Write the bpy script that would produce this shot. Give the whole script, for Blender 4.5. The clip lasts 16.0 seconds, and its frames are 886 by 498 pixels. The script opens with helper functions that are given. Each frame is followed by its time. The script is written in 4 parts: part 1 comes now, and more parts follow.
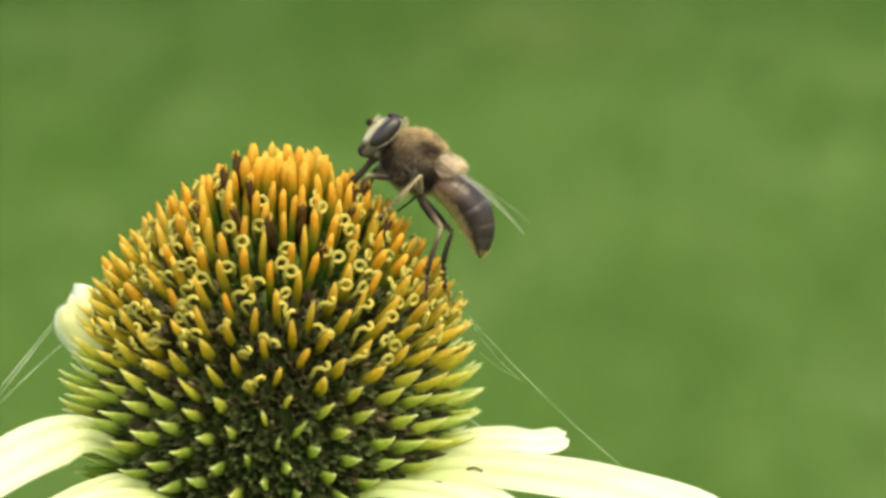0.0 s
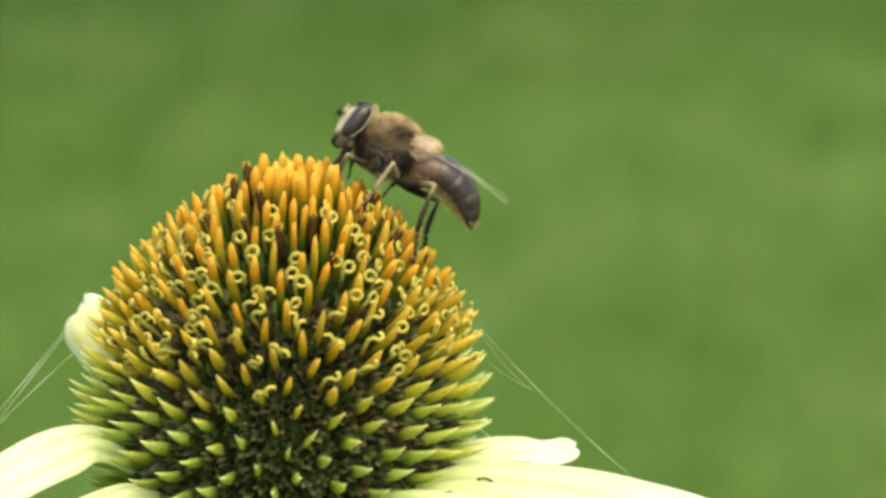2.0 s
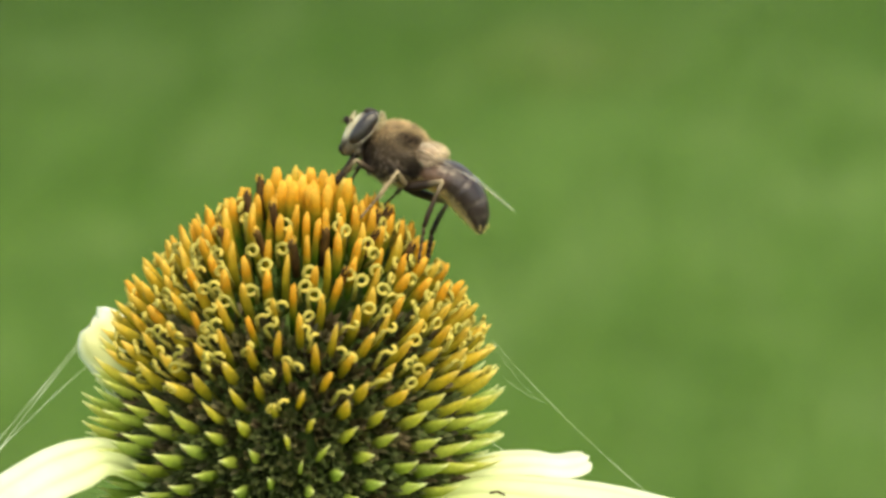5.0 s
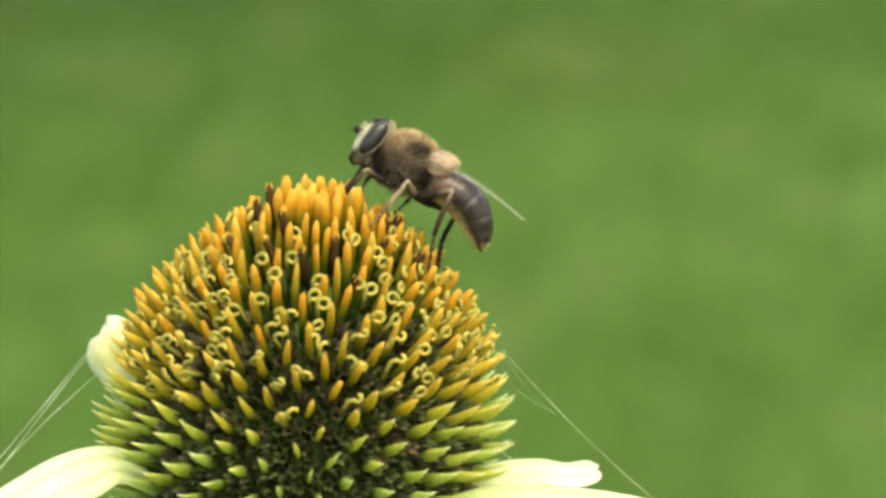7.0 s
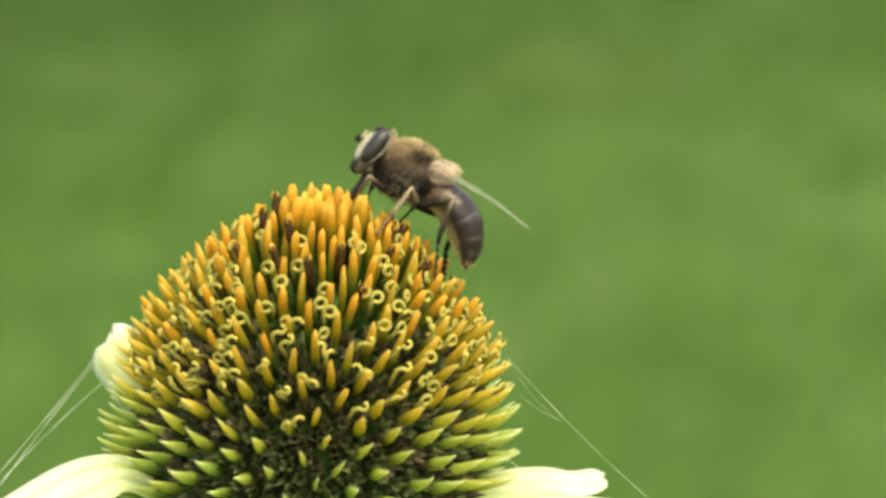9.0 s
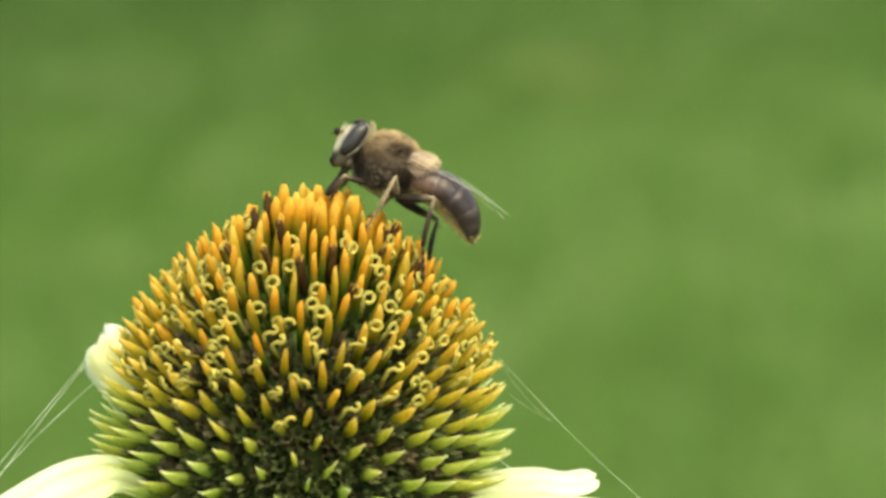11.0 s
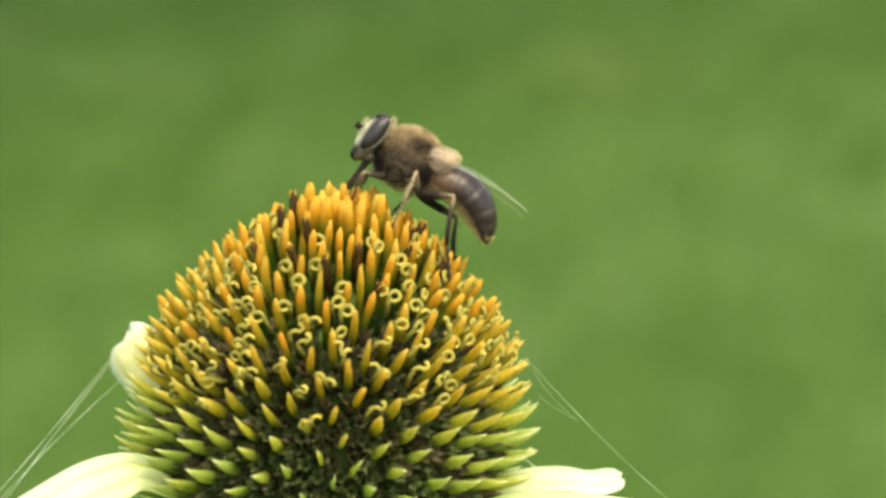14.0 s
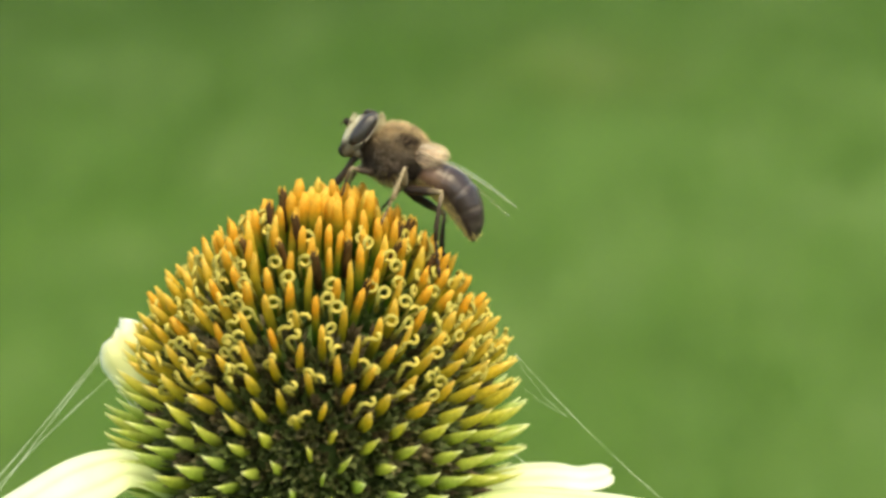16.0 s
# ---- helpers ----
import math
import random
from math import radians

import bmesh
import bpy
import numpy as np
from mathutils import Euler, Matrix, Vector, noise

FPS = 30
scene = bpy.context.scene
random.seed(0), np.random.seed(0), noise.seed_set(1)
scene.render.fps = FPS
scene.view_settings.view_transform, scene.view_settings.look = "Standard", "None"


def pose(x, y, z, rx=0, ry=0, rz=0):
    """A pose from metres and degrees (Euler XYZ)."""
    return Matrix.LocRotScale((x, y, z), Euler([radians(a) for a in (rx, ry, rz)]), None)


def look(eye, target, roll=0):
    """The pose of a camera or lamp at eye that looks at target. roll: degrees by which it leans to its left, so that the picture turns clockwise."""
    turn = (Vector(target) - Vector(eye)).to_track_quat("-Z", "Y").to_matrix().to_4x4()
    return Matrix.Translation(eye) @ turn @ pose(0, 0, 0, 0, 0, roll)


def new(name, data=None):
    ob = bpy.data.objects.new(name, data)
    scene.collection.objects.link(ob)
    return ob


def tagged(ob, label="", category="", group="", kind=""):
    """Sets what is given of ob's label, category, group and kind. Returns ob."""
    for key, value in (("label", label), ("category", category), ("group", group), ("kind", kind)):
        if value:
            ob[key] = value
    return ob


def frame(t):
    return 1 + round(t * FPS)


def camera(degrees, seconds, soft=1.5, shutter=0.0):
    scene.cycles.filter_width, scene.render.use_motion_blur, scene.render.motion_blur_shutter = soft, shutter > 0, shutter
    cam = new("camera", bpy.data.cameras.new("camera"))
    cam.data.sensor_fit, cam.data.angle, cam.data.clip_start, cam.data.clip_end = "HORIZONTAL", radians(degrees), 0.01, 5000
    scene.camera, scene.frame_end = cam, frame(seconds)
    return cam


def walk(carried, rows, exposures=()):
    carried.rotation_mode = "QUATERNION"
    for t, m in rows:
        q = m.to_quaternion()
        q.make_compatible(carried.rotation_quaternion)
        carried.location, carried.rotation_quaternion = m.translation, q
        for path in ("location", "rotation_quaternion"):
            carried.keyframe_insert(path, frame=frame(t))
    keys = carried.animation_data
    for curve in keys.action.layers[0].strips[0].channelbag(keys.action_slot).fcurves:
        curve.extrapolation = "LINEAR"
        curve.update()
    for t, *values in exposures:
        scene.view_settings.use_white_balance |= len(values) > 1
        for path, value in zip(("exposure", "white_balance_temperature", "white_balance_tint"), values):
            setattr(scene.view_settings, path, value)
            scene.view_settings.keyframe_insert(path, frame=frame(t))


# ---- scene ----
LENS = 15.0
FPX = 784 / math.tan(radians(LENS / 2))
S = 0.0427e-3                      # one working unit: 0.0427 mm
DIST = FPX * S                     # about 0.25 m from the eye to the flower
EYE = (0.0, 0.0, 1.0)
TILT = -14.0

cam = camera(LENS, 16.0, soft=3.1)
cam.data.dof.use_dof = True
cam.data.dof.focus_distance = DIST - 0.005
cam.data.dof.aperture_fstop = 32.0

# seconds, turn to the left and up in working units at the flower's distance
TURNS = (
    (0.0, -74, -70), (0.5, -68.5, -66), (1.0, -67, -64.5), (1.5, -64, -61.5), (2.0, -55, -52),
    (2.5, -40, -52), (3.0, -37, -50.5), (3.5, -27, -49), (4.0, -30, -42), (4.5, -31.5, -33),
    (7.0, -14, -12.5), (7.5, -4, 0), (8.0, 0, 0), (8.5, -4, 3), (9.0, -3, 2), (9.2, 2.5, 1),
    (11.3, -19.5, 3.5), (11.5, -11, 4.5), (12.0, 5, 1.5), (12.5, 17, 0.3), (13.0, 18.7, 2),
    (13.5, 23, 0.3), (14.0, 29, 0.3), (14.5, 34, 0.3), (15.0, 25, -4.5), (15.5, 17, -6), (16.0, 9.5, -6.5),
)
PATH = [(t, pose(*EYE, 90 + TILT + math.degrees(dy / FPX), 0, math.degrees(dx / FPX))) for t, dx, dy in TURNS]
walk(cam, PATH, exposures=((0.0, 0.71, 8500, -5), (4.5, 0.74, 8500, -5), (7.0, 0.79, 8500, -5), (16.0, 0.80, 8500, -5)))

# ---- light ----
world = bpy.data.worlds.new("sky")
scene.world = world
world.use_nodes = True
wn = world.node_tree.nodes
sky = wn.new("ShaderNodeTexSky")
sky.sky_type = 'NISHITA'
sky.sun_disc = False
SUN_EL, SUN_AZ = 64.0, 148.0        # elevation, and bearing clockwise from straight ahead
sky.sun_elevation = radians(SUN_EL)
sky.sun_rotation = radians(SUN_AZ)
sky.dust_density = 3.0
wn["Background"].inputs["Strength"].default_value = 0.26
world.node_tree.links.new(sky.outputs[0], wn["Background"].inputs[0])
sun_data = bpy.data.lights.new("sun", 'SUN')
sun_data.energy, sun_data.angle, sun_data.color = 1.8, radians(50), (1.0, 0.93, 0.80)
sun = new("sun", sun_data)
sun_from = Vector((math.sin(radians(SUN_AZ)) * math.cos(radians(SUN_EL)), math.cos(radians(SUN_AZ)) * math.cos(radians(SUN_EL)), math.sin(radians(SUN_EL))))
sun.matrix_world = look(sun_from * 10, (0, 0, 0))


# ---- materials ----
def material(name):
    m = bpy.data.materials.new(name)
    m.use_nodes = True
    nt = m.node_tree
    return m, nt, nt.nodes["Principled BSDF"]


def link(nt, a, b):
    nt.links.new(a, b)


def mixed(nt, kind, fac, a, b):
    n = nt.nodes.new("ShaderNodeMix")
    n.data_type, n.blend_type = 'RGBA', kind
    for sock, val in ((n.inputs[0], fac), (n.inputs[6], a), (n.inputs[7], b)):
        if hasattr(val, "is_linked"):
            link(nt, val, sock)
        else:
            sock.default_value = val
    return n.outputs[2]


def noise_tex(nt, scale, detail=3.0, rough=0.55, coords="Object", stretch=None):
    tc = nt.nodes.new("ShaderNodeTexCoord")
    n = nt.nodes.new("ShaderNodeTexNoise")
    n.inputs["Scale"].default_value, n.inputs["Detail"].default_value, n.inputs["Roughness"].default_value = scale, detail, rough
    if stretch:
        mp = nt.nodes.new("ShaderNodeMapping")
        mp.inputs["Scale"].default_value = stretch
        link(nt, tc.outputs[coords], mp.inputs[0])
        link(nt, mp.outputs[0], n.inputs["Vector"])
    else:
        link(nt, tc.outputs[coords], n.inputs["Vector"])
    return n.outputs["Fac"]


def ramp(nt, fac, stops):
    r = nt.nodes.new("ShaderNodeValToRGB")
    e = r.color_ramp.elements
    while len(e) < len(stops):
        e.new(0.5)
    for el, (p, c) in zip(e, stops):
        el.position, el.color = p, (*c, 1)
    link(nt, fac, r.inputs[0])
    return r.outputs[0]


def bump(nt, bsdf, fac, strength, distance):
    b = nt.nodes.new("ShaderNodeBump")
    b.inputs["Strength"].default_value, b.inputs["Distance"].default_value = strength, distance
    link(nt, fac, b.inputs["Height"])
    link(nt, b.outputs[0], bsdf.inputs["Normal"])


def translucent(nt, bsdf, colour, share):
    t = nt.nodes.new("ShaderNodeBsdfTranslucent")
    link(nt, colour, t.inputs[0])
    mx = nt.nodes.new("ShaderNodeMixShader")
    mx.inputs[0].default_value = share
    link(nt, bsdf.outputs[0], mx.inputs[1])
    link(nt, t.outputs[0], mx.inputs[2])
    link(nt, mx.outputs[0], nt.nodes["Material Output"].inputs[0])


def tinted(name, rough, grain, share=0.0, vary=0.3, gloss=0.5, height=0.1):
    """A plant or insect surface whose base colour lies in the mesh's 'tint', with grain and piece-to-piece variation."""
    m, nt, b = material(name)
    at = nt.nodes.new("ShaderNodeAttribute")
    at.attribute_name = "tint"
    fine = noise_tex(nt, grain, 3)
    g = ramp(nt, fine, ((0.25, (0.72, 0.70, 0.66)), (0.75, (1.12, 1.10, 1.05))))
    c = mixed(nt, 'MULTIPLY', 1.0, at.outputs["Color"], g)
    info = nt.nodes.new("ShaderNodeObjectInfo")
    per = ramp(nt, info.outputs["Random"], ((0.0, (0.76, 0.84, 0.8)), (0.5, (1, 1, 1)), (1.0, (1.12, 1.05, 0.9))))
    c = mixed(nt, 'MULTIPLY', vary, c, per)
    link(nt, c, b.inputs["Base Color"])
    b.inputs["Roughness"].default_value = rough
    b.inputs["Specular IOR Level"].default_value = gloss
    bump(nt, b, fine, 0.35, height * S * 10)
    if share:
        translucent(nt, b, c, share)
    return m


M_PALEA = tinted("palea", 0.6, 2200, 0.55, 0.45, 0.2)
M_FLORET = tinted("floret", 0.7, 2600, 0.0, 0.5, 0.15)
M_STIGMA = tinted("stigma", 0.6, 5200, 0.2, 0.5, height=0.2)
M_FLY = tinted("insect", 0.5, 3000, 0.0, 0.0, 0.14)
M_SHELL = tinted("shell", 0.33, 3000, 0.0, 0.0, 0.42)
M_FUR = tinted("fur", 0.6, 900, 0.35, 0.0, 0.4)


def petal_material():
    m, nt, b = material("petal")
    at = nt.nodes.new("ShaderNodeAttribute")
    at.attribute_name = "tint"
    blot = ramp(nt, noise_tex(nt, 260, 4), ((0.3, (0.90, 0.93, 0.82)), (0.65, (1.0, 1.0, 1.0))))
    c = mixed(nt, 'MULTIPLY', 1.0, at.outputs["Color"], blot)
    link(nt, c, b.inputs["Base Color"])
    b.inputs["Roughness"].default_value = 0.55
    bump(nt, b, noise_tex(nt, 2500, 3), 0.25, 0.0001)
    translucent(nt, b, c, 0.38)
    return m


M_PETAL = petal_material()


def far_turf(nt, colour):
    """Darkens the colour gradually from about five metres on, along a slanting line."""
    geo = nt.nodes.new("ShaderNodeNewGeometry")
    sep = nt.nodes.new("ShaderNodeSeparateXYZ")
    link(nt, geo.outputs["Position"], sep.inputs[0])
    slant = nt.nodes.new("ShaderNodeMath")
    slant.operation = 'MULTIPLY_ADD'
    link(nt, sep.outputs[0], slant.inputs[0])
    slant.inputs[1].default_value = -0.8
    link(nt, sep.outputs[1], slant.inputs[2])
    span = nt.nodes.new("ShaderNodeMapRange")
    span.inputs["From Min"].default_value, span.inputs["From Max"].default_value = 4.3, 6.6
    link(nt, slant.outputs[0], span.inputs["Value"])
    return mixed(nt, 'MIX', span.outputs[0], colour, mixed(nt, 'MULTIPLY', 1.0, colour, (0.58, 0.63, 0.58, 1)))


def turf_patch(nt, colour, x, y, wide, deep, tint, share):
    """A soft-edged patch of other turf round a spot of the lawn."""
    geo = nt.nodes.new("ShaderNodeNewGeometry")
    mp = nt.nodes.new("ShaderNodeMapping")
    mp.inputs["Location"].default_value = (-x / wide, -y / deep, 0)
    mp.inputs["Scale"].default_value = (1 / wide, 1 / deep, 0)
    link(nt, geo.outputs["Position"], mp.inputs[0])
    size = nt.nodes.new("ShaderNodeVectorMath")
    size.operation = 'LENGTH'
    link(nt, mp.outputs[0], size.inputs[0])
    span = nt.nodes.new("ShaderNodeMapRange")
    span.interpolation_type = 'SMOOTHSTEP'
    span.inputs["From Min"].default_value, span.inputs["From Max"].default_value = 0.25, 1.0
    span.inputs["To Min"].default_value, span.inputs["To Max"].default_value = share, 0.0
    link(nt, size.outputs["Value"], span.inputs["Value"])
    return mixed(nt, 'MIX', span.outputs[0], colour, mixed(nt, 'MULTIPLY', 1.0, colour, tint))


# patches of the lawn: right, ahead, half-width, half-depth, tint, share
PALE_TURF, DRY_TURF, DEEP_TURF = (1.28, 1.22, 1.45, 1), (1.22, 0.98, 1.1, 1), (0.78, 0.86, 0.7, 1)
PATCHES = (
    (0.24, 4.5, 0.28, 0.55, PALE_TURF, 0.55), (0.50, 4.15, 0.26, 0.5, PALE_TURF, 0.6), (0.20, 5.15, 0.24, 0.45, DRY_TURF, 0.7), (-0.55, 5.2, 0.3, 0.5, PALE_TURF, 0.5),
    (-0.08, 5.3, 0.22, 0.4, DEEP_TURF, 0.6), (0.33, 3.25, 0.22, 0.4, PALE_TURF, 0.5), (0.58, 3.1, 0.14, 0.5, DRY_TURF, 0.5), (0.74, 5.5, 0.12, 0.6, DEEP_TURF, 0.7),
    (-0.42, 4.3, 0.22, 0.4, DEEP_TURF, 0.4), (-0.45, 3.6, 0.16, 0.3, PALE_TURF, 0.5), (0.17, 3.85, 0.16, 0.5, PALE_TURF, 0.4),
)


def lawn_material():
    m, nt, b = material("lawn")
    big = ramp(nt, noise_tex(nt, 2.2, 2, 0.5, "Object", (2.6, 1, 1)), ((0.34, (0.050, 0.098, 0.020)), (0.5, (0.060, 0.113, 0.024)), (0.66, (0.080, 0.134, 0.038))))
    mid = ramp(nt, noise_tex(nt, 9, 2, 0.5, "Object", (1.6, 1, 1)), ((0.3, (0.86, 0.9, 0.86)), (0.7, (1.14, 1.08, 1.14))))
    fine = ramp(nt, noise_tex(nt, 45, 4, 0.6), ((0.3, (0.7, 0.72, 0.7)), (0.7, (1.25, 1.2, 1.2))))
    c = mixed(nt, 'MULTIPLY', 1.0, mixed(nt, 'MULTIPLY', 1.0, big, mid), fine)
    for x, y, wide, deep, tint, share in PATCHES:
        c = turf_patch(nt, c, x, y, wide, deep, tint, share)
    link(nt, far_turf(nt, c), b.inputs["Base Color"])
    b.inputs["Roughness"].default_value = 0.8
    b.inputs["Specular IOR Level"].default_value = 0.05
    bump(nt, b, noise_tex(nt, 60, 4), 0.6, 0.02)
    return m


M_LAWN = lawn_material()


def plain(name, colour, rough, grain=1500, spread=0.25, gloss=0.4):
    m, nt, b = material(name)
    lo = tuple(c * (1 - spread) for c in colour)
    hi = tuple(min(1, c * (1 + spread)) for c in colour)
    fac = noise_tex(nt, grain, 3)
    c = ramp(nt, fac, ((0.3, lo), (0.7, hi)))
    link(nt, far_turf(nt, c) if name == "grass_blade" else c, b.inputs["Base Color"])
    b.inputs["Roughness"].default_value = rough
    b.inputs["Specular IOR Level"].default_value = gloss
    return m


M_BLADE = plain("grass_blade", (0.058, 0.126, 0.020), 0.6, 3, 0.25, 0.1)
M_STEM = plain("stem", (0.12, 0.2, 0.06), 0.5, 400)
M_SILK = plain("silk", (0.55, 0.6, 0.52), 0.35, 900, 0.1)


def eye_material():
    m, nt, b = material("compound_eye")
    fac = noise_tex(nt, 5000, 2)
    link(nt, ramp(nt, fac, ((0.3, (0.016, 0.012, 0.012)), (0.7, (0.028, 0.022, 0.024)))), b.inputs["Base Color"])
    b.inputs["Roughness"].default_value = 0.36
    b.inputs["Specular IOR Level"].default_value = 0.46
    bump(nt, b, fac, 0.2, 0.00002)
    return m


M_EYE = eye_material()


def wing_material():
    m, nt, b = material("wing_membrane")
    b.inputs["Base Color"].default_value = (0.8, 0.82, 0.74, 1)
    b.inputs["Roughness"].default_value = 0.25
    tr = nt.nodes.new("ShaderNodeBsdfTransparent")
    mx = nt.nodes.new("ShaderNodeMixShader")
    mx.inputs[0].default_value = 0.045
    link(nt, tr.outputs[0], mx.inputs[1])
    link(nt, b.outputs[0], mx.inputs[2])
    link(nt, mx.outputs[0], nt.nodes["Material Output"].inputs[0])
    return m


M_WING = wing_material()


# ---- building helpers ----
def make_mesh(name, verts, faces, mat, tints=None, smooth=True):
    me = bpy.data.meshes.new(name)
    me.from_pydata([tuple(v) for v in verts], [], faces)
    me.materials.append(mat)
    if tints is not None:
        at = me.color_attributes.new("tint", 'FLOAT_COLOR', 'POINT')
        at.data.foreach_set("color", np.array([(*c[:3], 1.0) for c in tints], dtype=np.float32).ravel())
    if smooth:
        me.polygons.foreach_set("use_smooth", [True] * len(me.polygons))
    me.update()
    return me


def part(name, mesh, parent, label=""):
    ob = new(name, mesh)
    ob.parent = parent
    return tagged(ob, label)


def lerp(a, b, u):
    return tuple(x + (y - x) * u for x, y in zip(a, b))


def along(stops, u):
    """The value at u on a list of (u, value), values being tuples."""
    for (u0, a), (u1, b) in zip(stops, stops[1:]):
        if u <= u1:
            return lerp(a, b, max(0.0, (u - u0) / (u1 - u0)))
    return stops[-1][1]


def tube(points, radii, sides=6, cap=True, flat=1.0):
    """Vertices and faces of a tube along points; flat squeezes it across its second axis."""
    pts = [Vector(p) for p in points]
    verts, faces = [], []
    side = None
    for i, p in enumerate(pts):
        d = (pts[min(i + 1, len(pts) - 1)] - pts[max(i - 1, 0)]).normalized()
        if side is None:
            ref = Vector((0, 1, 0)) if abs(d.y) < 0.9 else Vector((1, 0, 0))
            side = d.cross(ref).normalized()
        side = (side - d * side.dot(d)).normalized()
        other = d.cross(side)
        for k in range(sides):
            a = 2 * math.pi * k / sides
            verts.append(p + (side * math.cos(a) + other * math.sin(a) * flat) * radii[i])
    for i in range(len(pts) - 1):
        for k in range(sides):
            a, b = i * sides + k, i * sides + (k + 1) % sides
            faces.append((a, b, b + sides, a + sides))
    if cap:
        faces.append(tuple(range(sides))[::-1])
        faces.append(tuple(range((len(pts) - 1) * sides, len(pts) * sides)))
    return verts, faces


def blob(centre, rx, ry, rz, shape=None, nu=20, nv=14, spin=0.0):
    """A rounded body with its poles on x; shape(u, v) scales its radius."""
    verts, faces = [], []
    for j in range(nv + 1):
        a = math.pi * j / nv
        for i in range(nu):
            b = 2 * math.pi * i / nu
            k = shape(j / nv, b) if shape else 1.0
            v = Vector((-math.cos(a) * rx, math.sin(a) * math.cos(b) * ry * k, math.sin(a) * math.sin(b) * rz * k))
            v.rotate(Euler((0, spin, 0)))
            verts.append(v + Vector(centre))
    for j in range(nv):
        for i in range(nu):
            a, b = j * nu + i, j * nu + (i + 1) % nu
            faces.append((a, a + nu, b + nu, b))
    return verts, faces


def joined(pieces):
    verts, faces, tints = [], [], []
    for v, f, c in pieces:
        n = len(verts)
        verts += v
        faces += [tuple(i + n for i in q) for q in f]
        tints += c if isinstance(c, list) else [c] * len(v)
    return verts, faces, tints


# ---- ground ----
def ground_z(x, y):
    return 0.012 * noise.noise((x * 0.6, y * 0.6, 0.0))


def build_ground():
    edges = sorted({*np.round(np.linspace(-6, 12, 61), 3), -400, -120, -40, -15, 20, 45, 120, 400})
    side = sorted({*np.round(np.linspace(-6, 6, 41), 3), -400, -120, -40, -15, 15, 40, 120, 400})
    verts = [(x, y, ground_z(x, y)) for y in edges for x in side]
    n = len(side)
    faces = [(j * n + i, j * n + i + 1, (j + 1) * n + i + 1, (j + 1) * n + i) for j in range(len(edges) - 1) for i in range(n - 1)]
    g = new("ground", make_mesh("ground", verts, faces, M_LAWN))
    tagged(g, "green mown lawn with paler and drier patches", "lawn", kind="structure")


def build_grass():
    rng = random.Random(5)
    verts, faces = [], []
    for _ in range(22000):
        y = 1.2 + 6.3 * rng.random() ** 0.8
        x = rng.uniform(-1, 1) * (0.35 + 0.2 * y)
        h, w = rng.uniform(0.02, 0.05), rng.uniform(0.0012, 0.0024)
        a, lean = rng.uniform(0, 2 * math.pi), rng.uniform(0.1, 0.8) * h
        dx, dy = math.cos(a), math.sin(a)
        z = ground_z(x, y) - 0.003
        n = len(verts)
        verts += [(x - dy * w, y + dx * w, z), (x + dy * w, y - dx * w, z),
                  (x + dx * lean * 0.35 - dy * w * 0.8, y + dy * lean * 0.35 + dx * w * 0.8, z + h * 0.6),
                  (x + dx * lean * 0.35 + dy * w * 0.8, y + dy * lean * 0.35 - dx * w * 0.8, z + h * 0.6),
                  (x + dx * lean, y + dy * lean, z + h)]
        faces += [(n, n + 1, n + 3, n + 2), (n + 2, n + 3, n + 4)]
    tagged(new("grass", make_mesh("grass", verts, faces, M_BLADE)), "short green grass blades of the lawn", "grass", kind="stuff")


build_ground()
build_grass()

# ---- the coneflower: x to the right, y away from the eye, z along its axis ----
CAM8 = pose(*EYE, 90 + TILT, 0, 0)
FLOWER = CAM8 @ Matrix.Translation((-229 * S, -400 * S, -DIST)) @ pose(0, 0, 0, -90, 0, 0)

coneflower = new("coneflower")
coneflower.matrix_world = FLOWER
tagged(coneflower, "white coneflower with an orange and green spiky cone", "flower")

TIP_R, TIP_Z0, TIP_H, TIP_P = 356.0, 60.0, 444.567, 2.06473
LONG = 118.0
# the cone leans towards the eye and a little to the right, about a point inside it
LEAN, ROLL = 0.25258, 0.0553
CONE = Matrix.Translation((0, 0, 150 * S)) @ Matrix.Rotation(ROLL, 4, 'Y') @ Matrix.Rotation(LEAN, 4, 'X') @ Matrix.Translation((0, 0, -150 * S))


def tip_at(z):
    """Radius of the cone's outline at height z."""
    if z <= TIP_Z0:
        return TIP_R - 0.0013 * (TIP_Z0 - z) ** 2
    k = min(1.0, (z - TIP_Z0) / TIP_H)
    return TIP_R * max(0.0, 1 - k ** TIP_P) ** (1 / TIP_P)


def girth_at(z):
    """How far the tips stand in from, or out of, the plain outline: the shoulders are steeper."""
    return along(((-60, (1.0,)), (101, (1.015,)), (151, (1.0,)), (251, (0.99,)), (306, (0.965,)), (351, (0.94,)), (391, (0.90,)), (454, (0.85,)), (505, (0.83,))), z)[0]


def rise_at(z):
    """Elevation of a scale at height z, in radians."""
    return radians(along(((-90, (0,)), (0, (6,)), (85, (14,)), (150, (21,)), (250, (33,)), (330, (44,)), (400, (57,)), (450, (70,)), (490, (82,)), (505, (90,)), (530, (90,))), z)[0])


def gap_at(z):
    """Distance between neighbouring scales."""
    return along(((-100, (62.3865,)), (40, (60.58518,)), (140, (58.72903,)), (240, (56.78894,)), (340, (54.69526,)), (420, (51.07395,)), (468, (48.6,)), (482, (41,)), (505, (35,))), z)[0]


BASE = -78


